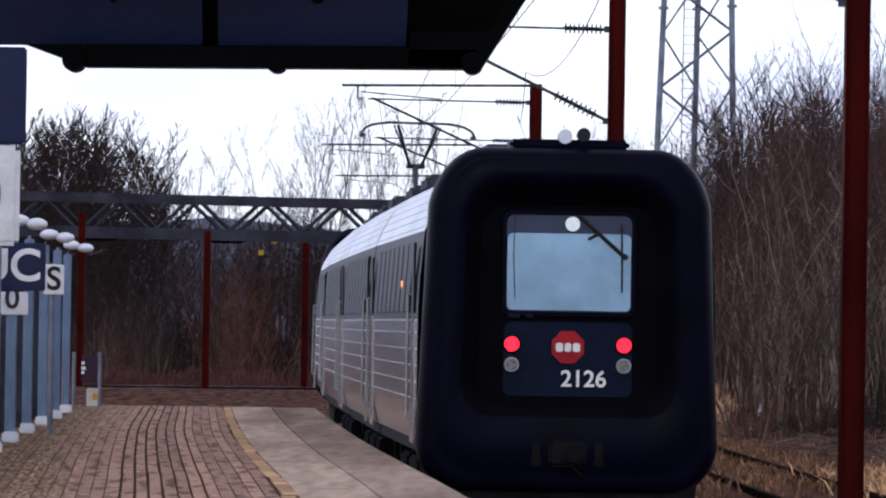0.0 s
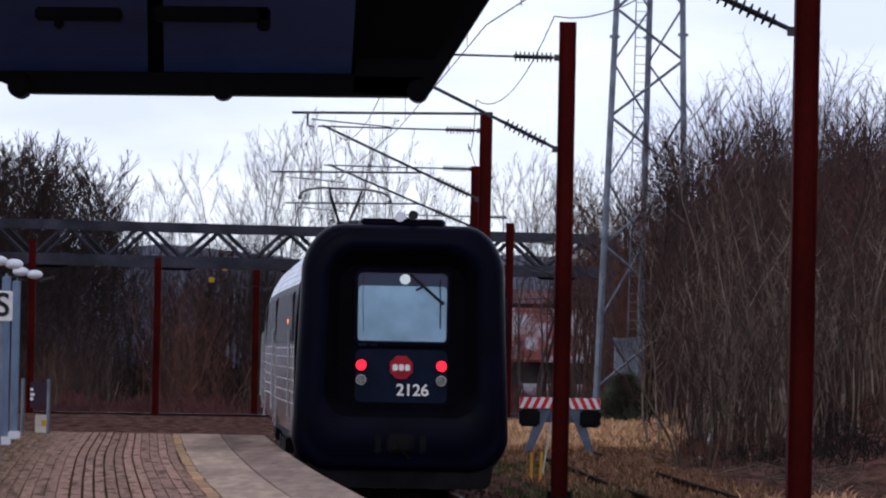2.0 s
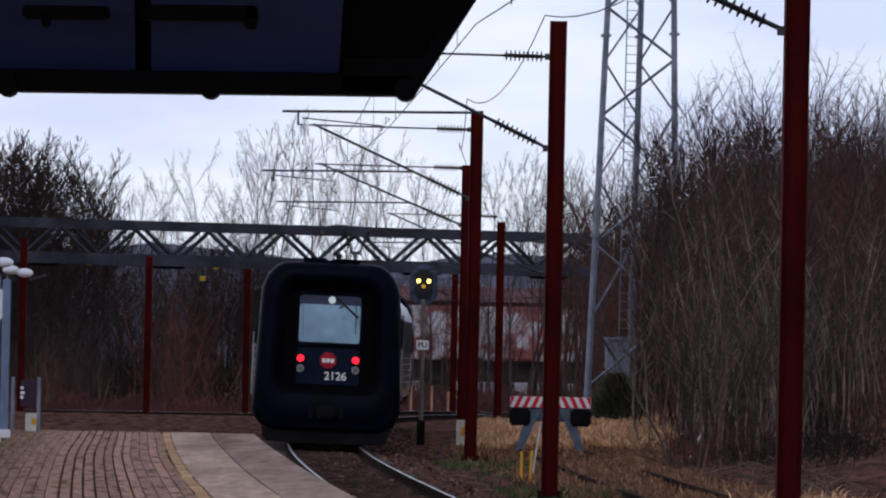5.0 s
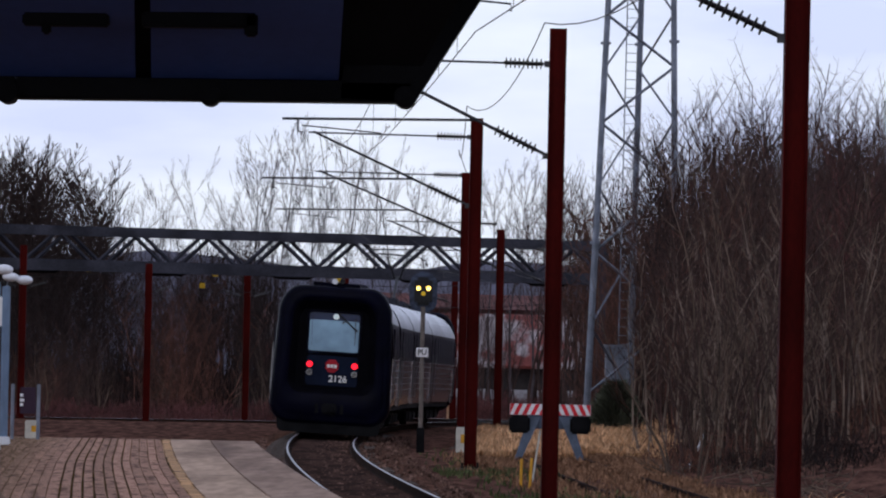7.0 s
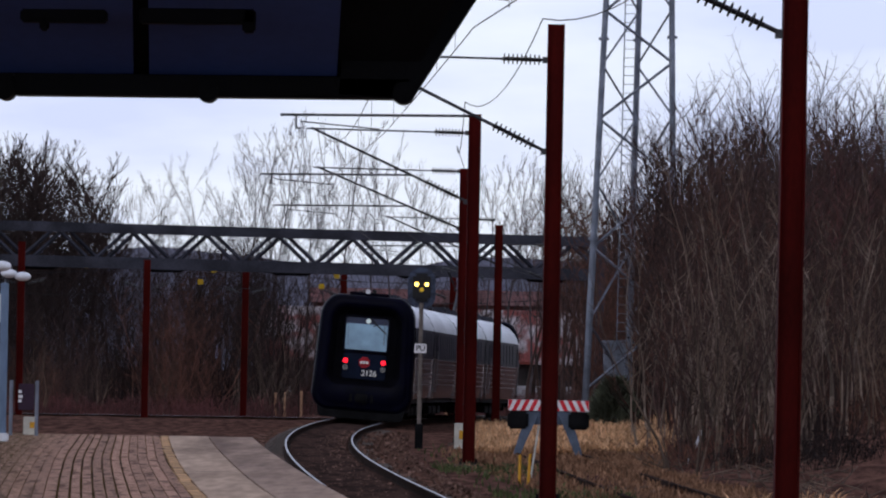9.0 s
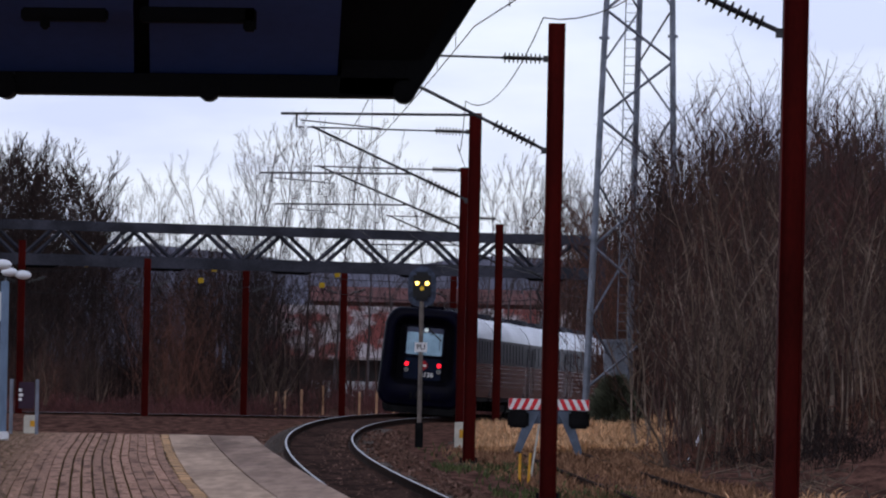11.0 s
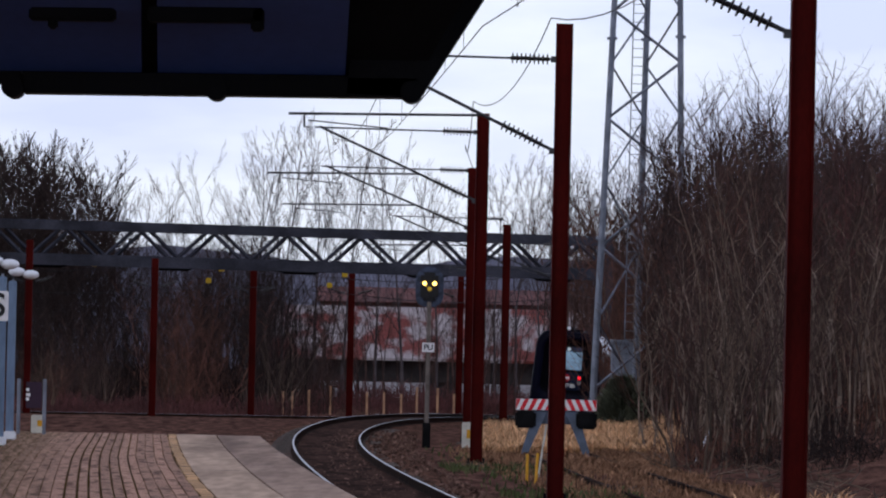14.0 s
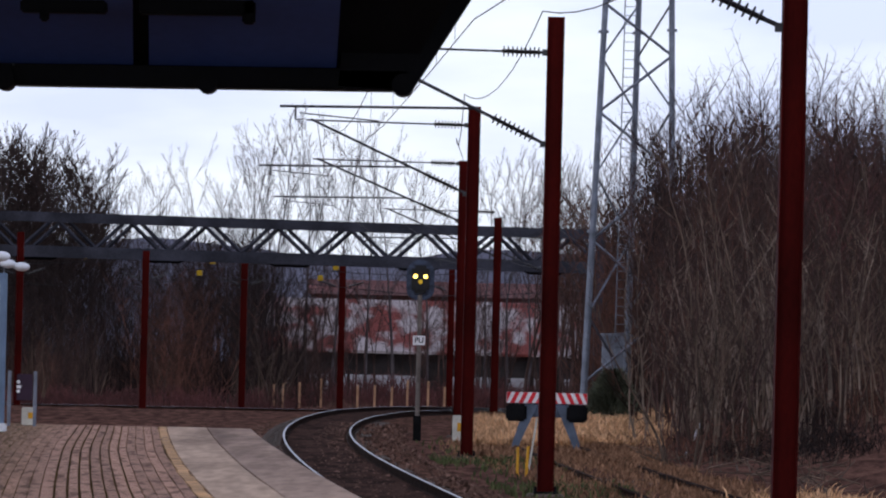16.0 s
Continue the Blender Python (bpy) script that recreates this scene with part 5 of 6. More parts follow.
def canopy():
    """End of the platform roof seen from below: soffit panels between dark frames, on a bottom beam with bolt lugs."""
    top = base("platform_canopy", "navy-panelled end of the platform canopy with a black frame", "canopy", pose(-0.002, 0, 0.0096, 0, -0.5, 0))
    y0 = 40.0
    s = y0 / 15000
    # bottom beam
    bm = bmesh.new()
    box(bm, -2.02, y0, 3.185, -0.14, y0 + 0.35, 3.285, 0.01)
    part("bottom_beam", bm, M_CANOPYDARK, top, "black bottom beam")
    for x in (-2.06, -1.10, -0.175):
        bm = bmesh.new()
        tube(bm, [(x, y0 - 0.03, 3.212), (x, y0 + 0.3, 3.212)], 0.052, 16)
        part("lug", bm, M_CANOPYDARK, top, "rounded black lug")
    # sloping soffit panels that rise towards the camera
    for x0, x1, t0, t1 in ((-2.6, -1.45, -2.6, -1.42), (-1.375, -0.49, -1.345, -0.415)):
        bm = bmesh.new()
        a = [(x0, y0 + 0.02, 3.288), (x1, y0 + 0.02, 3.288), (t1, y0 - 1.6, 4.35), (t0, y0 - 1.6, 4.35)]
        b = [(p[0], p[1] + 0.03, p[2] + 0.03) for p in a]
        va, vb = [bm.verts.new(p) for p in a], [bm.verts.new(p) for p in b]
        bm.faces.new(va[::-1])
        bm.faces.new(vb)
        for k in range(4):
            bm.faces.new((va[k], va[(k + 1) % 4], vb[(k + 1) % 4], vb[k]))
        part("soffit_panel", bm, M_CANOPY, top, "navy blue soffit panel")
    bm = bmesh.new()
    q = [(-2.7, y0 + 0.09, 3.285), (-0.14, y0 + 0.09, 3.285), (0.62, y0 - 1.5, 4.6), (-3.0, y0 - 1.5, 4.6)]
    r = [(p[0], p[1] + 0.2, p[2] + 0.12) for p in q]
    va, vb = [bm.verts.new(p) for p in q], [bm.verts.new(p) for p in r]
    bm.faces.new(va[::-1])
    bm.faces.new(vb)
    for k in range(4):
        bm.faces.new((va[k], va[(k + 1) % 4], vb[(k + 1) % 4], vb[k]))
    part("frame", bm, M_CANOPYDARK, top, "black canopy frame")
    # right-hand gable cheek
    bm = bmesh.new()
    q = [(-0.48, y0 + 0.0, 3.20), (-0.13, y0 + 0.0, 3.19), (0.47, y0 + 0.0, 4.15), (-0.40, y0 + 0.0, 4.15)]
    va, vb = [bm.verts.new(p) for p in q], [bm.verts.new((p[0], p[1] + 0.3, p[2])) for p in q]
    bm.faces.new(va)
    bm.faces.new(vb[::-1])
    for k in range(4):
        bm.faces.new((va[k], vb[k], vb[(k + 1) % 4], va[(k + 1) % 4]))
    part("gable_cheek", bm, M_CANOPYDARK, top, "black slanting end cheek")
    bm = bmesh.new()
    q = [(-2.02, y0 + 0.02, 3.19), (-2.02, y0 + 0.02, 3.6), (-3.3, y0 + 0.02, 3.9), (-3.3, y0 + 0.02, 3.66)]
    va, vb = [bm.verts.new(p) for p in q], [bm.verts.new((p[0], p[1] + 0.3, p[2])) for p in q]
    bm.faces.new(va[::-1])
    bm.faces.new(vb)
    for k in range(4):
        bm.faces.new((va[k], va[(k + 1) % 4], vb[(k + 1) % 4], vb[k]))
    part("outer_wing", bm, M_CANOPYDARK, top, "black outer wing")
    # fittings hanging below the panels
    bm = bmesh.new()
    box(bm, -1.95, y0 - 0.75, 3.50, -1.55, y0 - 0.55, 3.56, 0.01)
    box(bm, -1.86, y0 - 0.75, 3.46, -1.82, y0 - 0.6, 3.53, 0.01)
    box(bm, -1.40, y0 - 0.75, 3.50, -0.86, y0 - 0.55, 3.57, 0.01)
    box(bm, -0.92, y0 - 0.75, 3.46, -0.86, y0 - 0.6, 3.57, 0.01)
    part("lamp_bracket", bm, M_CANOPYDARK, top, "dark lamp bracket under the canopy")
    # roof plate and the columns that carry it
    bm = bmesh.new()
    box(bm, -4.2, 6, 4.55, 0.75, y0 + 0.3, 4.75, 0.03)
    part("roof_plate", bm, M_CANOPYDARK, top, "dark canopy roof")
    for y in (14, 27):
        bm = bmesh.new()
        box(bm, -3.9, y - 0.12, PLAT_Z, -3.66, y + 0.12, 4.56, 0.02)
        part("canopy_column", bm, M_CANOPYDARK, top)
    bm = bmesh.new()
    box(bm, -3.88, y0 - 0.1, PLAT_Z, -3.66, y0 + 0.12, 4.56, 0.02)
    part("canopy_column", bm, M_CANOPYDARK, top)


columns()
signs()
canopy()


# ---- beyond the line ----
def barn():
    top = base("farm_building", "long low building with a weathered red roof and dark boarded wall", "building")
    y = 560
    bm = bmesh.new()
    x0, x1 = -12.3, 26.0
    loft(bm, [[(x, y - 1.0, 1.55), (x, y - 1.0, 1.72), (x, y + 7, 5.15), (x, y + 15, 1.7)] for x in np.linspace(x0, x1, 10)])
    part("roof", bm, M_REDROOF, top, "rusty red roof with pale weathered patches")
    bm = bmesh.new()
    box(bm, x0 + 0.3, y, 0.15, x1 - 0.3, y + 14, 1.75)
    part("upper_wall", bm, M_DARKWALL, top, "dark tarred boarding")
    for a, b in ((-12.0, -9.6), (-8.9, -7.3), (-6.3, -1.4), (0.6, 3.4), (4.4, 9.5)):
        bm = bmesh.new()
        box(bm, a, y - 0.12, -1.2, b, y + 0.2, 0.13, 0.02)
        part("wall_panel", bm, M_PALEWALL, top, "pale rendered wall section")
    bm = bmesh.new()
    box(bm, x0 + 0.4, y + 0.3, -1.4, x1 - 0.4, y + 13, 0.2)
    part("lower_wall", bm, M_DARKWALL, top)
    # low boarding and second roof further off
    top2 = base("far_shed", "long distant shed with a dull red roof", "building")
    bm = bmesh.new()
    loft(bm, [[(x, 640, 5.9), (x, 652, 7.1), (x, 664, 5.9)] for x in np.linspace(-10.2, 30, 8)])
    part("roof", bm, mat("dull_red_roof", (0.12, 0.035, 0.031), 0.85, 0, 0.3, 0.3), top2)
    bm = bmesh.new()
    box(bm, -9.8, 641, -1.3, 29.6, 663, 5.95)
    part("wall", bm, mat("red_brick_wall", (0.12, 0.045, 0.040), 0.85, 0, 0.4, 0.3), top2)
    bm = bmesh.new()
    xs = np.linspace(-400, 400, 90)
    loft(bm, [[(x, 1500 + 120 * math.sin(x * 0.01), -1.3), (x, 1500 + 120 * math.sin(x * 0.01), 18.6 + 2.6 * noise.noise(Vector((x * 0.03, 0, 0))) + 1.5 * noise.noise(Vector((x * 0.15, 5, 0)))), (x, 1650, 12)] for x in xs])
    tagged(part("backdrop", bm, M_FARHILL, kind="structure"), "far wooded rise with the haze of distance in its blue-grey colour", "backdrop")


barn()


# ---- bare trees and thickets ----
def seg_arrays(segs, n=3, thick=1.0, floor_r=0.0):
    """Vertices and quads of all the pieces, as numpy arrays."""
    a = np.array([s[0][:] for s in segs])
    b = np.array([s[1][:] for s in segs])
    ra, rb = np.maximum(np.array([s[2] for s in segs]) * thick, floor_r), np.maximum(np.array([s[3] for s in segs]) * thick, floor_r)
    d = b - a
    d /= np.linalg.norm(d, axis=1)[:, None] + 1e-9
    ref = np.where(np.abs(d[:, 2:3]) > 0.9, np.array([[1.0, 0, 0]]), np.array([[0, 0, 1.0]]))
    u = np.cross(d, ref)
    u /= np.linalg.norm(u, axis=1)[:, None] + 1e-9
    w = np.cross(d, u)
    rings = []
    for end, rr in ((a, ra), (b, rb)):
        for k in range(n):
            t = 2 * math.pi * k / n
            rings.append(end + rr[:, None] * (u * math.cos(t) + w * math.sin(t)))
    v = np.stack(rings, 1).reshape(-1, 3)
    m = len(segs)
    base_i = np.arange(m)[:, None] * 2 * n
    f = np.concatenate([base_i + np.array([[k, (k + 1) % n, n + (k + 1) % n, n + k]]) for k in range(n)], 1).reshape(-1, 4)
    return v, f


def mesh_from(name, v, f, material):
    me = bpy.data.meshes.new(name)
    me.vertices.add(len(v))
    me.vertices.foreach_set("co", v.astype(np.float32).ravel())
    me.loops.add(f.size)
    me.loops.foreach_set("vertex_index", f.astype(np.int32).ravel())
    me.polygons.add(len(f))
    me.polygons.foreach_set("loop_start", np.arange(0, f.size, 4, dtype=np.int32))
    me.update(calc_edges=True)
    me.materials.append(material)
    return me


def fit_height(segs, sides=3):
    """Arrays of the pieces, scaled so that the growth is one metre tall."""
    v, f = seg_arrays(segs, sides)
    return v / v[:, 2].max(), f


def stem(segs, rnd, p, d, height, r, side, crook, fill, first=0.25, steep=0.75, thin=0.5):
    """One upright, slightly crooked stem with rising side branches and fine twigs."""
    n = 9
    for k in range(n):
        t = k / n
        q = p + d * (height / n) * rnd.uniform(0.85, 1.15)
        segs.append((p, q, r, r * 0.80))
        if t >= first:
            for j in range(fill):
                a = rnd.uniform(0, 6.283)
                out = Vector((math.cos(a), math.sin(a), steep * rnd.uniform(0.7, 1.6))).normalized()
                m, e, w = p.lerp(q, rnd.random()), (d * 0.25 + out).normalized(), max(r * thin, 0.006)
                long = side * height * rnd.uniform(0.55, 1.2) * (1.15 - 0.6 * t)
                for i in range(3):
                    m2 = m + e * long / 3
                    segs.append((m, m2, w, w * 0.75))
                    for _ in range(2):
                        tw = (e + Vector((rnd.gauss(0, 0.75), rnd.gauss(0, 0.75), 0.2 + rnd.gauss(0, 0.4)))).normalized()
                        segs.append((m2, m2 + tw * long * rnd.uniform(0.16, 0.36), w * 0.55, w * 0.35))
                    e = (e + Vector((rnd.gauss(0, 0.16), rnd.gauss(0, 0.16), 0.16))).normalized()
                    m, w = m2, w * 0.75
        d = (d + Vector((rnd.gauss(0, crook), rnd.gauss(0, crook), 0.05))).normalized()
        p, r = q, r * 0.80


def clump_template(seed, stems, side, crook, fill, r, lean=0.09, first=0.25, steep=0.75, thin=0.5):
    """A clump of stems that share a root; five metres tall before scaling."""
    rnd = random.Random(seed)
    segs = []
    for i in range(stems):
        d = Vector((rnd.gauss(0, lean), rnd.gauss(0, lean), 1)).normalized()
        p = Vector((rnd.gauss(0, 0.30), rnd.gauss(0, 0.30), -0.2))
        stem(segs, rnd, p, d, 5.0 * rnd.uniform(0.62, 1.0), r * rnd.uniform(0.7, 1.2), side, crook, fill, first, steep, thin)
    return fit_height(segs)


def bramble_template(seed):
    """Low arching shoots."""
    rnd = random.Random(seed)
    segs = []
    for i in range(22):
        a, h, reach = rnd.uniform(0, 6.283), rnd.uniform(0.3, 1.0), rnd.uniform(0.2, 1.0)
        p0 = Vector((rnd.gauss(0, 0.5), rnd.gauss(0, 0.5), -0.05))
        pts = [p0 + Vector((math.cos(a) * reach * t, math.sin(a) * reach * t, h * math.sin(t * 2.3))) for t in (0, 0.3, 0.6, 0.85, 1.1)]
        for p, q in zip(pts, pts[1:]):
            segs.append((p, q, 0.011, 0.009))
            segs.append((q, q + Vector((rnd.gauss(0, 0.16), rnd.gauss(0, 0.16), rnd.uniform(0.02, 0.3))), 0.007, 0.005))
    return fit_height(segs)


def thicket(name, label, templates, spots, material, seed):
    rnd = np.random.default_rng(seed)
    vs, fs, k = [], [], 0
    for x, y, z, s in spots:
        v, f = templates[rnd.integers(len(templates))]
        a = rnd.uniform(0, 6.28)
        c, sn = math.cos(a), math.sin(a)
        w = v * s
        vs.append(np.stack([w[:, 0] * c - w[:, 1] * sn + x, w[:, 0] * sn + w[:, 1] * c + y, w[:, 2] * rnd.uniform(0.85, 1.15) + z], 1))
        fs.append(f + k)
        k += len(v)
    ob = new(name, mesh_from(name, np.concatenate(vs), np.concatenate(fs), material))
    return tagged(ob, label, "thicket", kind="stuff")


UPRIGHT = [clump_template(s, 3, 0.20, 0.15, 2, 0.026, 0.15, 0.18, 0.55) for s in range(6)]
BUSHY = [clump_template(20 + s, 3, 0.26, 0.10, 2, 0.026, 0.20, 0.10, 0.60) for s in range(6)]
FRONT = [clump_template(40 + s, 4, 0.19, 0.14, 1, 0.035, 0.12, 0.25, 0.65, 0.45) for s in range(7)]
CROWNED = [clump_template(60 + s, 2, 0.25, 0.09, 3, 0.042, 0.09, 0.36, 0.75, 0.42) for s in range(6)]
BRAMBLES = [bramble_template(80 + s) for s in range(5)]
rg = np.random.default_rng(12)


def skyline(u):
    """Height of the wood's edge by direction, as a rise over distance."""
    return float(np.interp(u, [0.0180, 0.0215, 0.0262, 0.0300, 0.0335, 0.0373, 0.0410, 0.0470, 0.0530], [0.0175, 0.0205, 0.0290, 0.0328, 0.0340, 0.0362, 0.0320, 0.0314, 0.0314]))


def slope_spots(n, y0, y1, low, high, edge):
    """Spots on the slope with the height that the wood reaches there, times low to high."""
    out = []
    while len(out) < n:
        y = rg.uniform(y0, y1)
        u = rg.uniform(0.0180, 0.0600)
        x = u * y
        if x - track_x(y) < 7.0 + 1.0 * (y > 240) or u < edge + rg.exponential(0.0010):
            continue
        z = ground_z(x, y)
        out.append((x, y, z - 0.05, max(0.8, (CAM_Z + skyline(u) * y - z) * rg.uniform(low, high))))
    return out


def flat_spots(n, x0, x1, y0, y1, h0, h1, z=-1.3):
    return [(x, y, z, h) for x, y, h in zip(rg.uniform(x0, x1, n), rg.uniform(y0, y1, n), rg.uniform(h0, h1, n))]


# the slope: a depth behind with shade painted in, brown growth before it, pale stems along the front
thicket("dark_slope_brush", "tangled brushwood deep in the slope, coloured dark for its inner shade", BUSHY, slope_spots(190, 215, 335, 0.40, 0.86, 0.0262), M_BARKSHADE, 14)
thicket("tower_bushes", "reddish-brown bare bushes behind the lattice tower", BUSHY, [(u * y, y, ground_z(u * y, y) - 0.05, (CAM_Z + r * y + 0.8)) for u, y, r in zip(rg.uniform(0.0212, 0.0275, 44), rg.uniform(312, 350, 44), rg.uniform(0.010, 0.0230, 44))], M_BARKRED, 24)
thicket("slope_crowns", "dense twiggy brown crowns along the top of the slope", CROWNED, slope_spots(240, 230, 340, 0.76, 1.03, 0.0255), M_BARK, 15)
thicket("slope_thicket", "dense leafless upright brushwood covering the railway slope", UPRIGHT, slope_spots(140, 212, 300, 0.30, 0.85, 0.0258), M_BARKRED, 1)
thicket("russet_crowns", "russet-brown twiggy crowns among the darker trees", CROWNED, [(u * y, y, ground_z(u * y, y), CAM_Z + r * y - ground_z(u * y, y)) for u, y, r in zip(rg.uniform(0.0450, 0.0490, 10), rg.uniform(222, 232, 10), rg.uniform(0.022, 0.0265, 10))], M_BRUSHRED, 26)
thicket("slope_saplings", "tall thin bare saplings standing on the slope", UPRIGHT, slope_spots(80, 180, 250, 0.55, 0.92, 0.0262), M_BARK, 2)
thicket("ochre_brush", "lighter ochre-brown bare brushwood on the slope", UPRIGHT, slope_spots(20, 180, 260, 0.25, 0.70, 0.0250), M_BARKTAN, 10)
thicket("mossy_stems", "mossy grey upright stems at the front of the slope", FRONT, slope_spots(34, 170, 235, 0.35, 0.85, 0.0268), M_BARKMOSS, 16)
thicket("grey_shoots", "thin grey-tan crooked shoots at the front of the slope", FRONT, slope_spots(26, 185, 235, 0.22, 0.60, 0.0262), M_BARKMOSS, 25)
FRONT_MESHES = [mesh_from("bare_shrub", v, f, M_BARKPALE) for v, f in FRONT]
for i, (x, y, h) in enumerate(((5.05, 206, 3.9), (5.35, 203, 5.4), (5.75, 200, 4.6), (6.05, 204, 6.0), (5.6, 196, 3.2), (6.45, 196, 5.2), (6.2, 190, 3.8), (6.9, 192, 5.8), (7.3, 188, 4.4), (7.0, 184, 3.4), (7.7, 194, 6.0), (8.1, 186, 4.6), (8.6, 190, 5.4), (8.0, 180, 3.0), (9.2, 184, 4.8), (5.9, 212, 5.6))):
    shrub = tagged(new("bare_shrub", FRONT_MESHES[i % 7]), "leafless shrub with pale thin crooked stems at the slope's foot", "shrub", "bare shrubs along the slope")
    shrub.matrix_basis = pose(x, y, ground_z(x, y) - 0.05, 0, 0, i * 77) @ Matrix.Diagonal((h, h, h, 1))
thicket("slope_brambles", "low dark red bramble shoots under the trees", BRAMBLES, [(x, y, z, min(h, 0.9)) for x, y, z, h in slope_spots(90, 180, 300, 0.10, 0.20, 0.0275)], M_BARKRED, 18)
thicket("dark_brambles", "low undergrowth at the foot of the slope, in shade-dark colour", BRAMBLES, [(x, y, z, min(h, 0.8)) for x, y, z, h in slope_spots(60, 165, 235, 0.08, 0.16, 0.0300)], M_BARKSHADE, 19)

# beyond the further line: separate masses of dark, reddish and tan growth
thicket("far_thicket", "tall leafless bushes beyond the further line, coloured dark for their inner shade", BUSHY, flat_spots(88, -27, -13.6, 440, 490, 6.5, 9.8) + flat_spots(44, -12.4, -8.6, 440, 480, 5.5, 9.2), M_BARKSHADE, 4)
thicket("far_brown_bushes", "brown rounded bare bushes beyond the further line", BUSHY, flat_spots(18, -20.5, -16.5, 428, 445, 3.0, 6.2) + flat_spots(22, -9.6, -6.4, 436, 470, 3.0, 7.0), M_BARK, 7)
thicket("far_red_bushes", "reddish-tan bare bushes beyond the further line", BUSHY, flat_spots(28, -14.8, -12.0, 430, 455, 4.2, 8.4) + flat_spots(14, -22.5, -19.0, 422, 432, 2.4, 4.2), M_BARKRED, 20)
thicket("far_saplings", "dark slender bare trees among the bushes", CROWNED, flat_spots(22, -24, -7.5, 425, 470, 5.5, 9.5) + flat_spots(46, -15.5, -8.8, 455, 500, 8.5, 11.0), M_BARKSHADE, 21)
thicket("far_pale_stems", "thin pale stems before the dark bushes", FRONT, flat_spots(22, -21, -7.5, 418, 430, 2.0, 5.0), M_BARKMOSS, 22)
thicket("tall_dark_brush", "tall bare brushwood under the broad dark trees, in shade-dark colour", BUSHY, flat_spots(56, -34, -18.0, 470, 505, 8.0, 11.5), M_BARKSHADE, 17)
thicket("barn_brush", "low reddish scrub before the red-roofed building", BRAMBLES, flat_spots(90, -9, 12, 442, 520, 0.9, 2.0), M_BRUSHRED, 5)
thicket("slender_trees", "thin bare young trees before the building", CROWNED, flat_spots(60, -8.8, 12, 462, 548, 4.0, 9.0), M_BARK, 6)
thicket("dense_grove", "close-grown dark bare trees behind the tower", CROWNED, flat_spots(44, 6.6, 10.8, 430, 490, 11.0, 14.2), M_BARK, 23)
thicket("near_scrub", "low reddish scrub at the edge of the further line", BRAMBLES, flat_spots(70, -26, -7, 412, 424, 0.5, 1.4), M_BRUSHRED, 8)
# added out of view, so that the aluminium sides reflect something dark
thicket("unseen_back_scrub", "unseen leafless scrub added to darken the reflections in the train's side", BUSHY, [(x, y, ground_z(x, y), h) for x, y, z, h in flat_spots(40, -34, -17, 20, 250, 4, 7) if x / y < -0.075], M_BARKSHADE, 9)


def litter():
    """Fallen twigs and dead stalks along the foot of the slope and beyond the platform."""
    rnd = random.Random(77)
    segs = []
    for i in range(130):
        y = rnd.uniform(130, 250)
        x = track_x(y) + rnd.uniform(6.8, 9.8)
        z = ground_z(x, y)
        a = rnd.uniform(0, 3.14)
        n = rnd.uniform(0.3, 1.3)
        p = Vector((x, y, z + 0.03))
        q = p + Vector((math.cos(a) * n, math.sin(a) * n, rnd.uniform(0, 0.35)))
        segs.append((p, q, 0.018, 0.008))
        for k in range(2):
            m = p.lerp(q, rnd.uniform(0.3, 0.8))
            segs.append((m, m + Vector((rnd.gauss(0, 0.25), rnd.gauss(0, 0.25), rnd.uniform(0.05, 0.35))), 0.010, 0.006))
    tagged(new("fallen_twigs", mesh_from("fallen_twigs", *seg_arrays(segs), M_BARKMOSS)), "fallen twigs and dead stalks on the ground", "litter", kind="stuff")


litter()


def tree_meshes(seed, height, wide=1.0, fill=2, material=M_FARTREE, least=0.0075):
    """A bare tree: trunk, steep limbs that fork, and fine twigs; the crown begins at a third of the height."""
    rnd = random.Random(seed)
    trunk, crown = [], []
    p, d, r = Vector((0, 0, -0.3)), Vector((0, 0, 1)), height * 0.0090
    n = 11
    for i in range(n):
        q = p + d * (height * 0.92 / n)
        trunk.append((p, q, r, r * 0.84))
        if i >= 3:
            for k in range(fill):
                a = rnd.uniform(0, 6.283)
                out = Vector((math.cos(a) * wide, math.sin(a) * wide, rnd.uniform(1.3, 2.4))).normalized()
                long = height * rnd.uniform(0.24, 0.42) * (1.25 - 0.85 * i / n)
                m, e, w = p.lerp(q, rnd.random()), out, r * 0.48
                for j in range(5):
                    m2 = m + e * long / 5
                    crown.append((m, m2, w, w * 0.8))
                    for _ in range(2 if j else 1):
                        sd = (e + Vector((rnd.gauss(0, 0.34), rnd.gauss(0, 0.34), 0.2 + rnd.gauss(0, 0.2)))).normalized()
                        l2 = long * rnd.uniform(0.20, 0.42)
                        mid = m2 + sd * l2 * 0.5
                        crown.append((m2, mid, w * 0.5, w * 0.38))
                        sd2 = (sd + Vector((rnd.gauss(0, 0.2), rnd.gauss(0, 0.2), 0.22))).normalized()
                        crown.append((mid, mid + sd2 * l2 * 0.5, w * 0.36, w * 0.22))
                        for _ in range(2):
                            tw = (sd + Vector((rnd.gauss(0, 0.36), rnd.gauss(0, 0.36), 0.25))).normalized()
                            crown.append((mid, mid + tw * l2 * rnd.uniform(0.35, 0.75), w * 0.3, w * 0.16))
                    e = (e + Vector((rnd.gauss(0, 0.10), rnd.gauss(0, 0.10), 0.10))).normalized()
                    m, w = m2, w * 0.8
        d = (d + Vector((rnd.gauss(0, 0.045), rnd.gauss(0, 0.045), 0.05))).normalized()
        p, r = q, r * 0.84
    return mesh_from("trunk", *seg_arrays(trunk, 7), material), mesh_from("crown", *seg_arrays(crown, 3, 0.85, least), material)


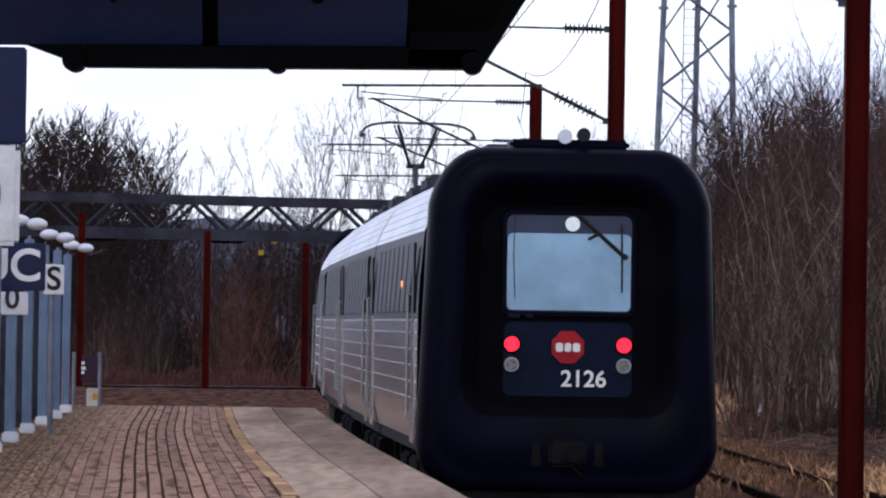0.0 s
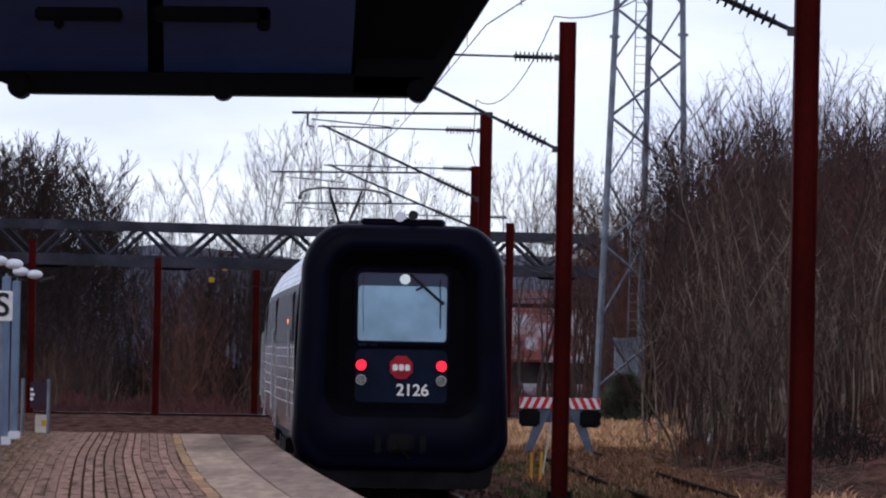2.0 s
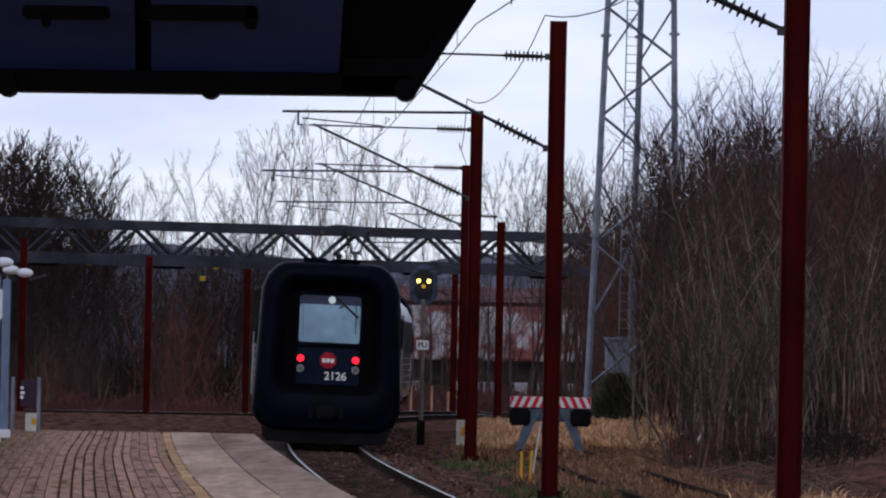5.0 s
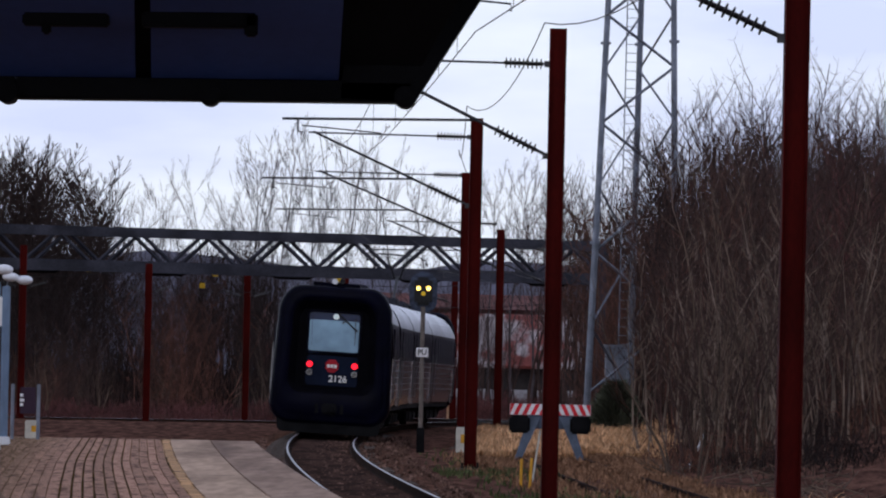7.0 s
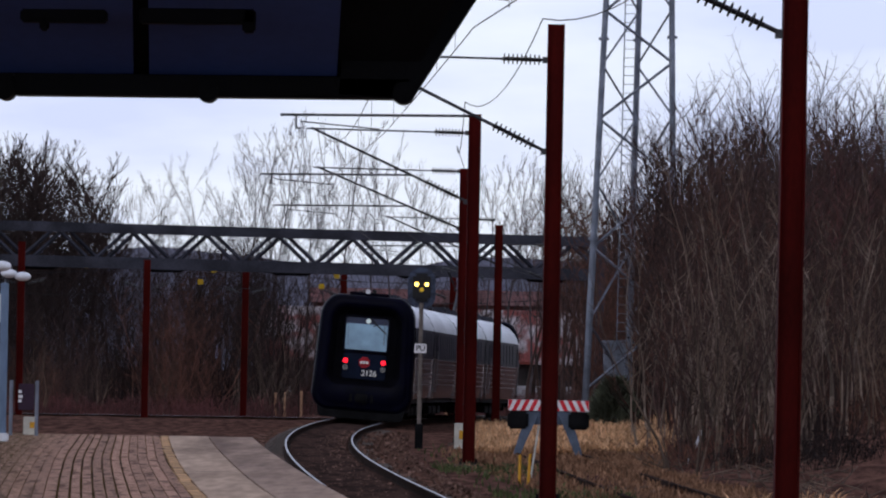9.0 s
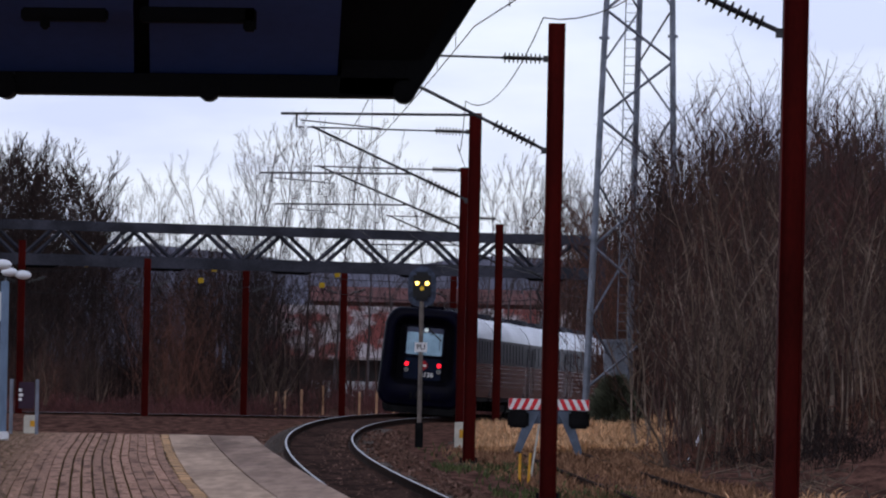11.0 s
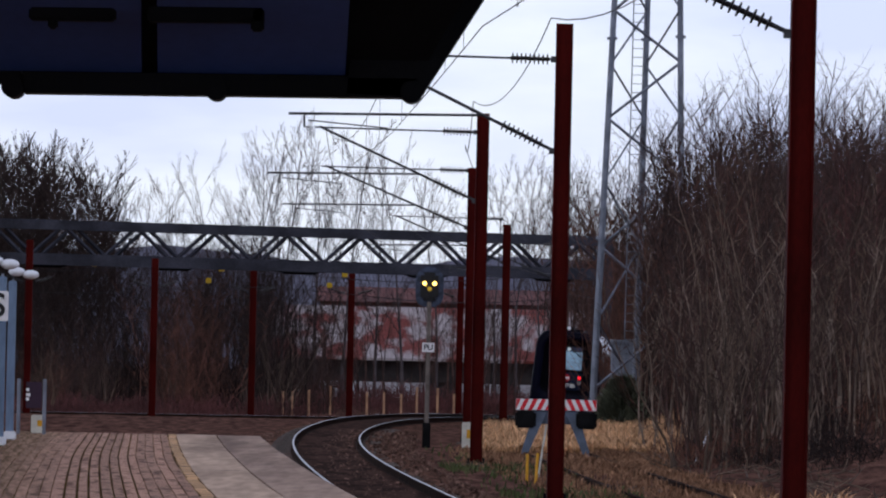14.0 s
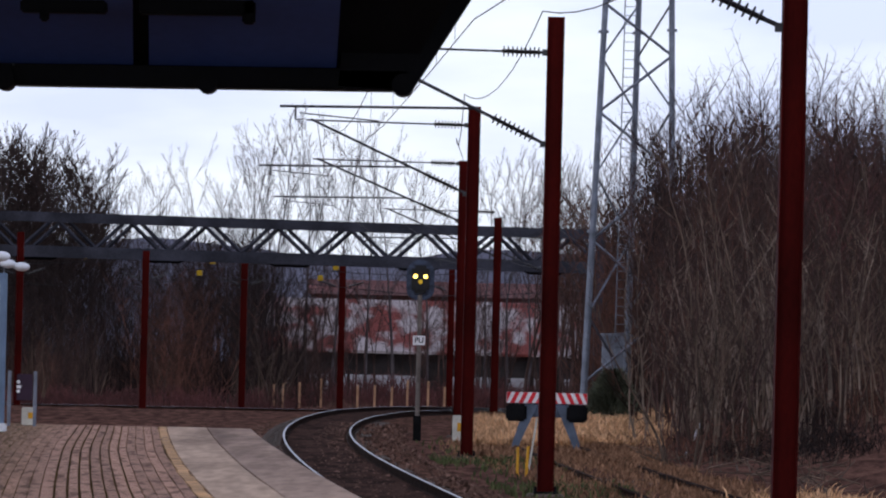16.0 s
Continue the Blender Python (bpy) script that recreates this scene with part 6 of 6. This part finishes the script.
def trees():
    kinds = []
    for s in range(7):
        t, c = tree_meshes(40 + s, 15.0, fill=2 if s % 2 else 3)
        ob = base("bare_tree", "tall leafless winter tree with fine upright branches", "tree", pose(0, 0, -1.3), group="bare trees behind the line")
        for me, nm in ((t, "trunk"), (c, "crown")):
            o = new(nm, me)
            o.parent = ob
        kinds.append(ob)
    rnd = random.Random(31)
    # x, y, size
    spots = [(-17.6, 520, 0.90), (-14.6, 530, 1.00), (-13.2, 545, 1.06), (-11.9, 526, 1.06), (-10.2, 520, 1.16), (-8.5, 540, 1.14), (-6.6, 525, 1.12), (-4.8, 548, 1.06), (-2.9, 530, 1.06), (-0.8, 545, 1.0), (2.9, 535, 1.0), (4.4, 548, 1.06), (5.6, 528, 0.98), (7.4, 540, 1.0), (9.3, 530, 0.96), (11.0, 545, 0.98), (13.5, 535, 0.95), (-19.6, 545, 0.86), (1.2, 540, 0.80)]
    for i, (x, y, s) in enumerate(spots):
        k = kinds[i % 7]
        m = pose(x, y, -1.3, 0, 0, rnd.uniform(0, 360))
        if i < 7:
            k.matrix_basis, k.scale = m, (s, s, s)
            continue
        o = copy_thing(k, m)
        o.scale = (s, s, s)
    # broad dark trees with dense rounded crowns beyond the platform's outer side
    dark = []
    for i in range(4):
        ob = base("broad_tree", "broad dark leafless tree with a dense rounded crown", "tree", group="dark trees beyond the platform")
        for me, nm in zip(tree_meshes(90 + i, 14.0, 2.0, 9, M_CROWN, 0.014), ("trunk", "crown")):
            o = new(nm, me)
            o.parent = ob
        dark.append(ob)
    for i, (x, y, s) in enumerate(((-26.5, 470, 0.98), (-23.4, 465, 1.0), (-20.6, 472, 0.90), (-28.8, 480, 1.0), (-24.8, 490, 1.04), (-22.0, 492, 1.0), (-31.5, 475, 1.0), (-25.2, 462, 0.98), (-22.2, 468, 0.94), (-27.6, 468, 1.0), (-30.2, 486, 1.02), (-26.0, 497, 1.05), (-23.8, 476, 1.02), (-19.6, 476, 0.78))):
        m = pose(x, y, -1.3, 0, 0, rnd.uniform(0, 360))
        o = dark[i] if i < 4 else copy_thing(dark[i % 4], m)
        o.matrix_basis, o.scale = m, (s, s, s)


trees()


def evergreen():
    rnd = random.Random(3)
    top = base("evergreen_bush", "small dark evergreen bush at the tower's foot", "bush", pose(5.25, 256, ground_z(5.25, 256)))
    bm = bmesh.new()
    tube(bm, [(0, 0, -0.2), (0, 0, 1.6)], 0.05, 6, r1=0.015)
    part("trunk", bm, M_BARK, top)
    vs, fs = [], []
    for i in range(5200):
        h = rnd.uniform(0.05, 1.65)
        rr = 0.85 * (1 - (h / 1.85) ** 2) * rnd.random() ** 0.4
        a = rnd.uniform(0, 6.28)
        c = Vector((rr * math.cos(a), rr * math.sin(a), h))
        d = Vector((math.cos(a), math.sin(a), rnd.uniform(0.3, 1.4))).normalized() * rnd.uniform(0.12, 0.28)
        w = d.cross(Vector((rnd.gauss(0, 1), rnd.gauss(0, 1), 1))).normalized() * 0.028
        k = len(vs)
        vs += [c - w, c + w, c + d]
        fs.append((k, k + 1, k + 2))
    me = bpy.data.meshes.new("needles")
    me.from_pydata(vs, [], fs)
    me.materials.append(M_FIR)
    o = new("needles", me)
    o.parent = top


evergreen()


# ---- the train runs along the bend ----
ARC_Y = np.arange(0.0, 620.0, 0.5)
ARC_S = np.concatenate([[0], np.cumsum([math.hypot(0.5, track_x(y + 0.5) - track_x(y)) for y in ARC_Y[:-1]])])


def along(y0, dist):
    """The y of the track's point that lies dist metres further on than y0."""
    return float(np.interp(np.interp(y0, ARC_Y, ARC_S) + dist, ARC_S, ARC_Y))


def tail_y(t):
    return 86.7 + 16.75 * t + 0.25 * t * t


def motions():
    times = [k * 0.5 for k in range(33)]
    for i, c in enumerate(TRAIN):
        rows = []
        for t in times:
            ya, yb = along(tail_y(t) - 0.2, i * CAR), along(tail_y(t) - 0.2, (i + 1) * CAR)
            a, b = Vector((track_x(ya), ya, track_z(ya))), Vector((track_x(yb), yb, track_z(yb)))
            d = b - a
            rows.append((t, pose(*a, math.degrees(math.atan2(d.z, d.xy.length)), cant((ya + yb) / 2 if i else ya), math.degrees(-math.atan2(d.x, d.y)))))
        walk(c, rows)


motions()
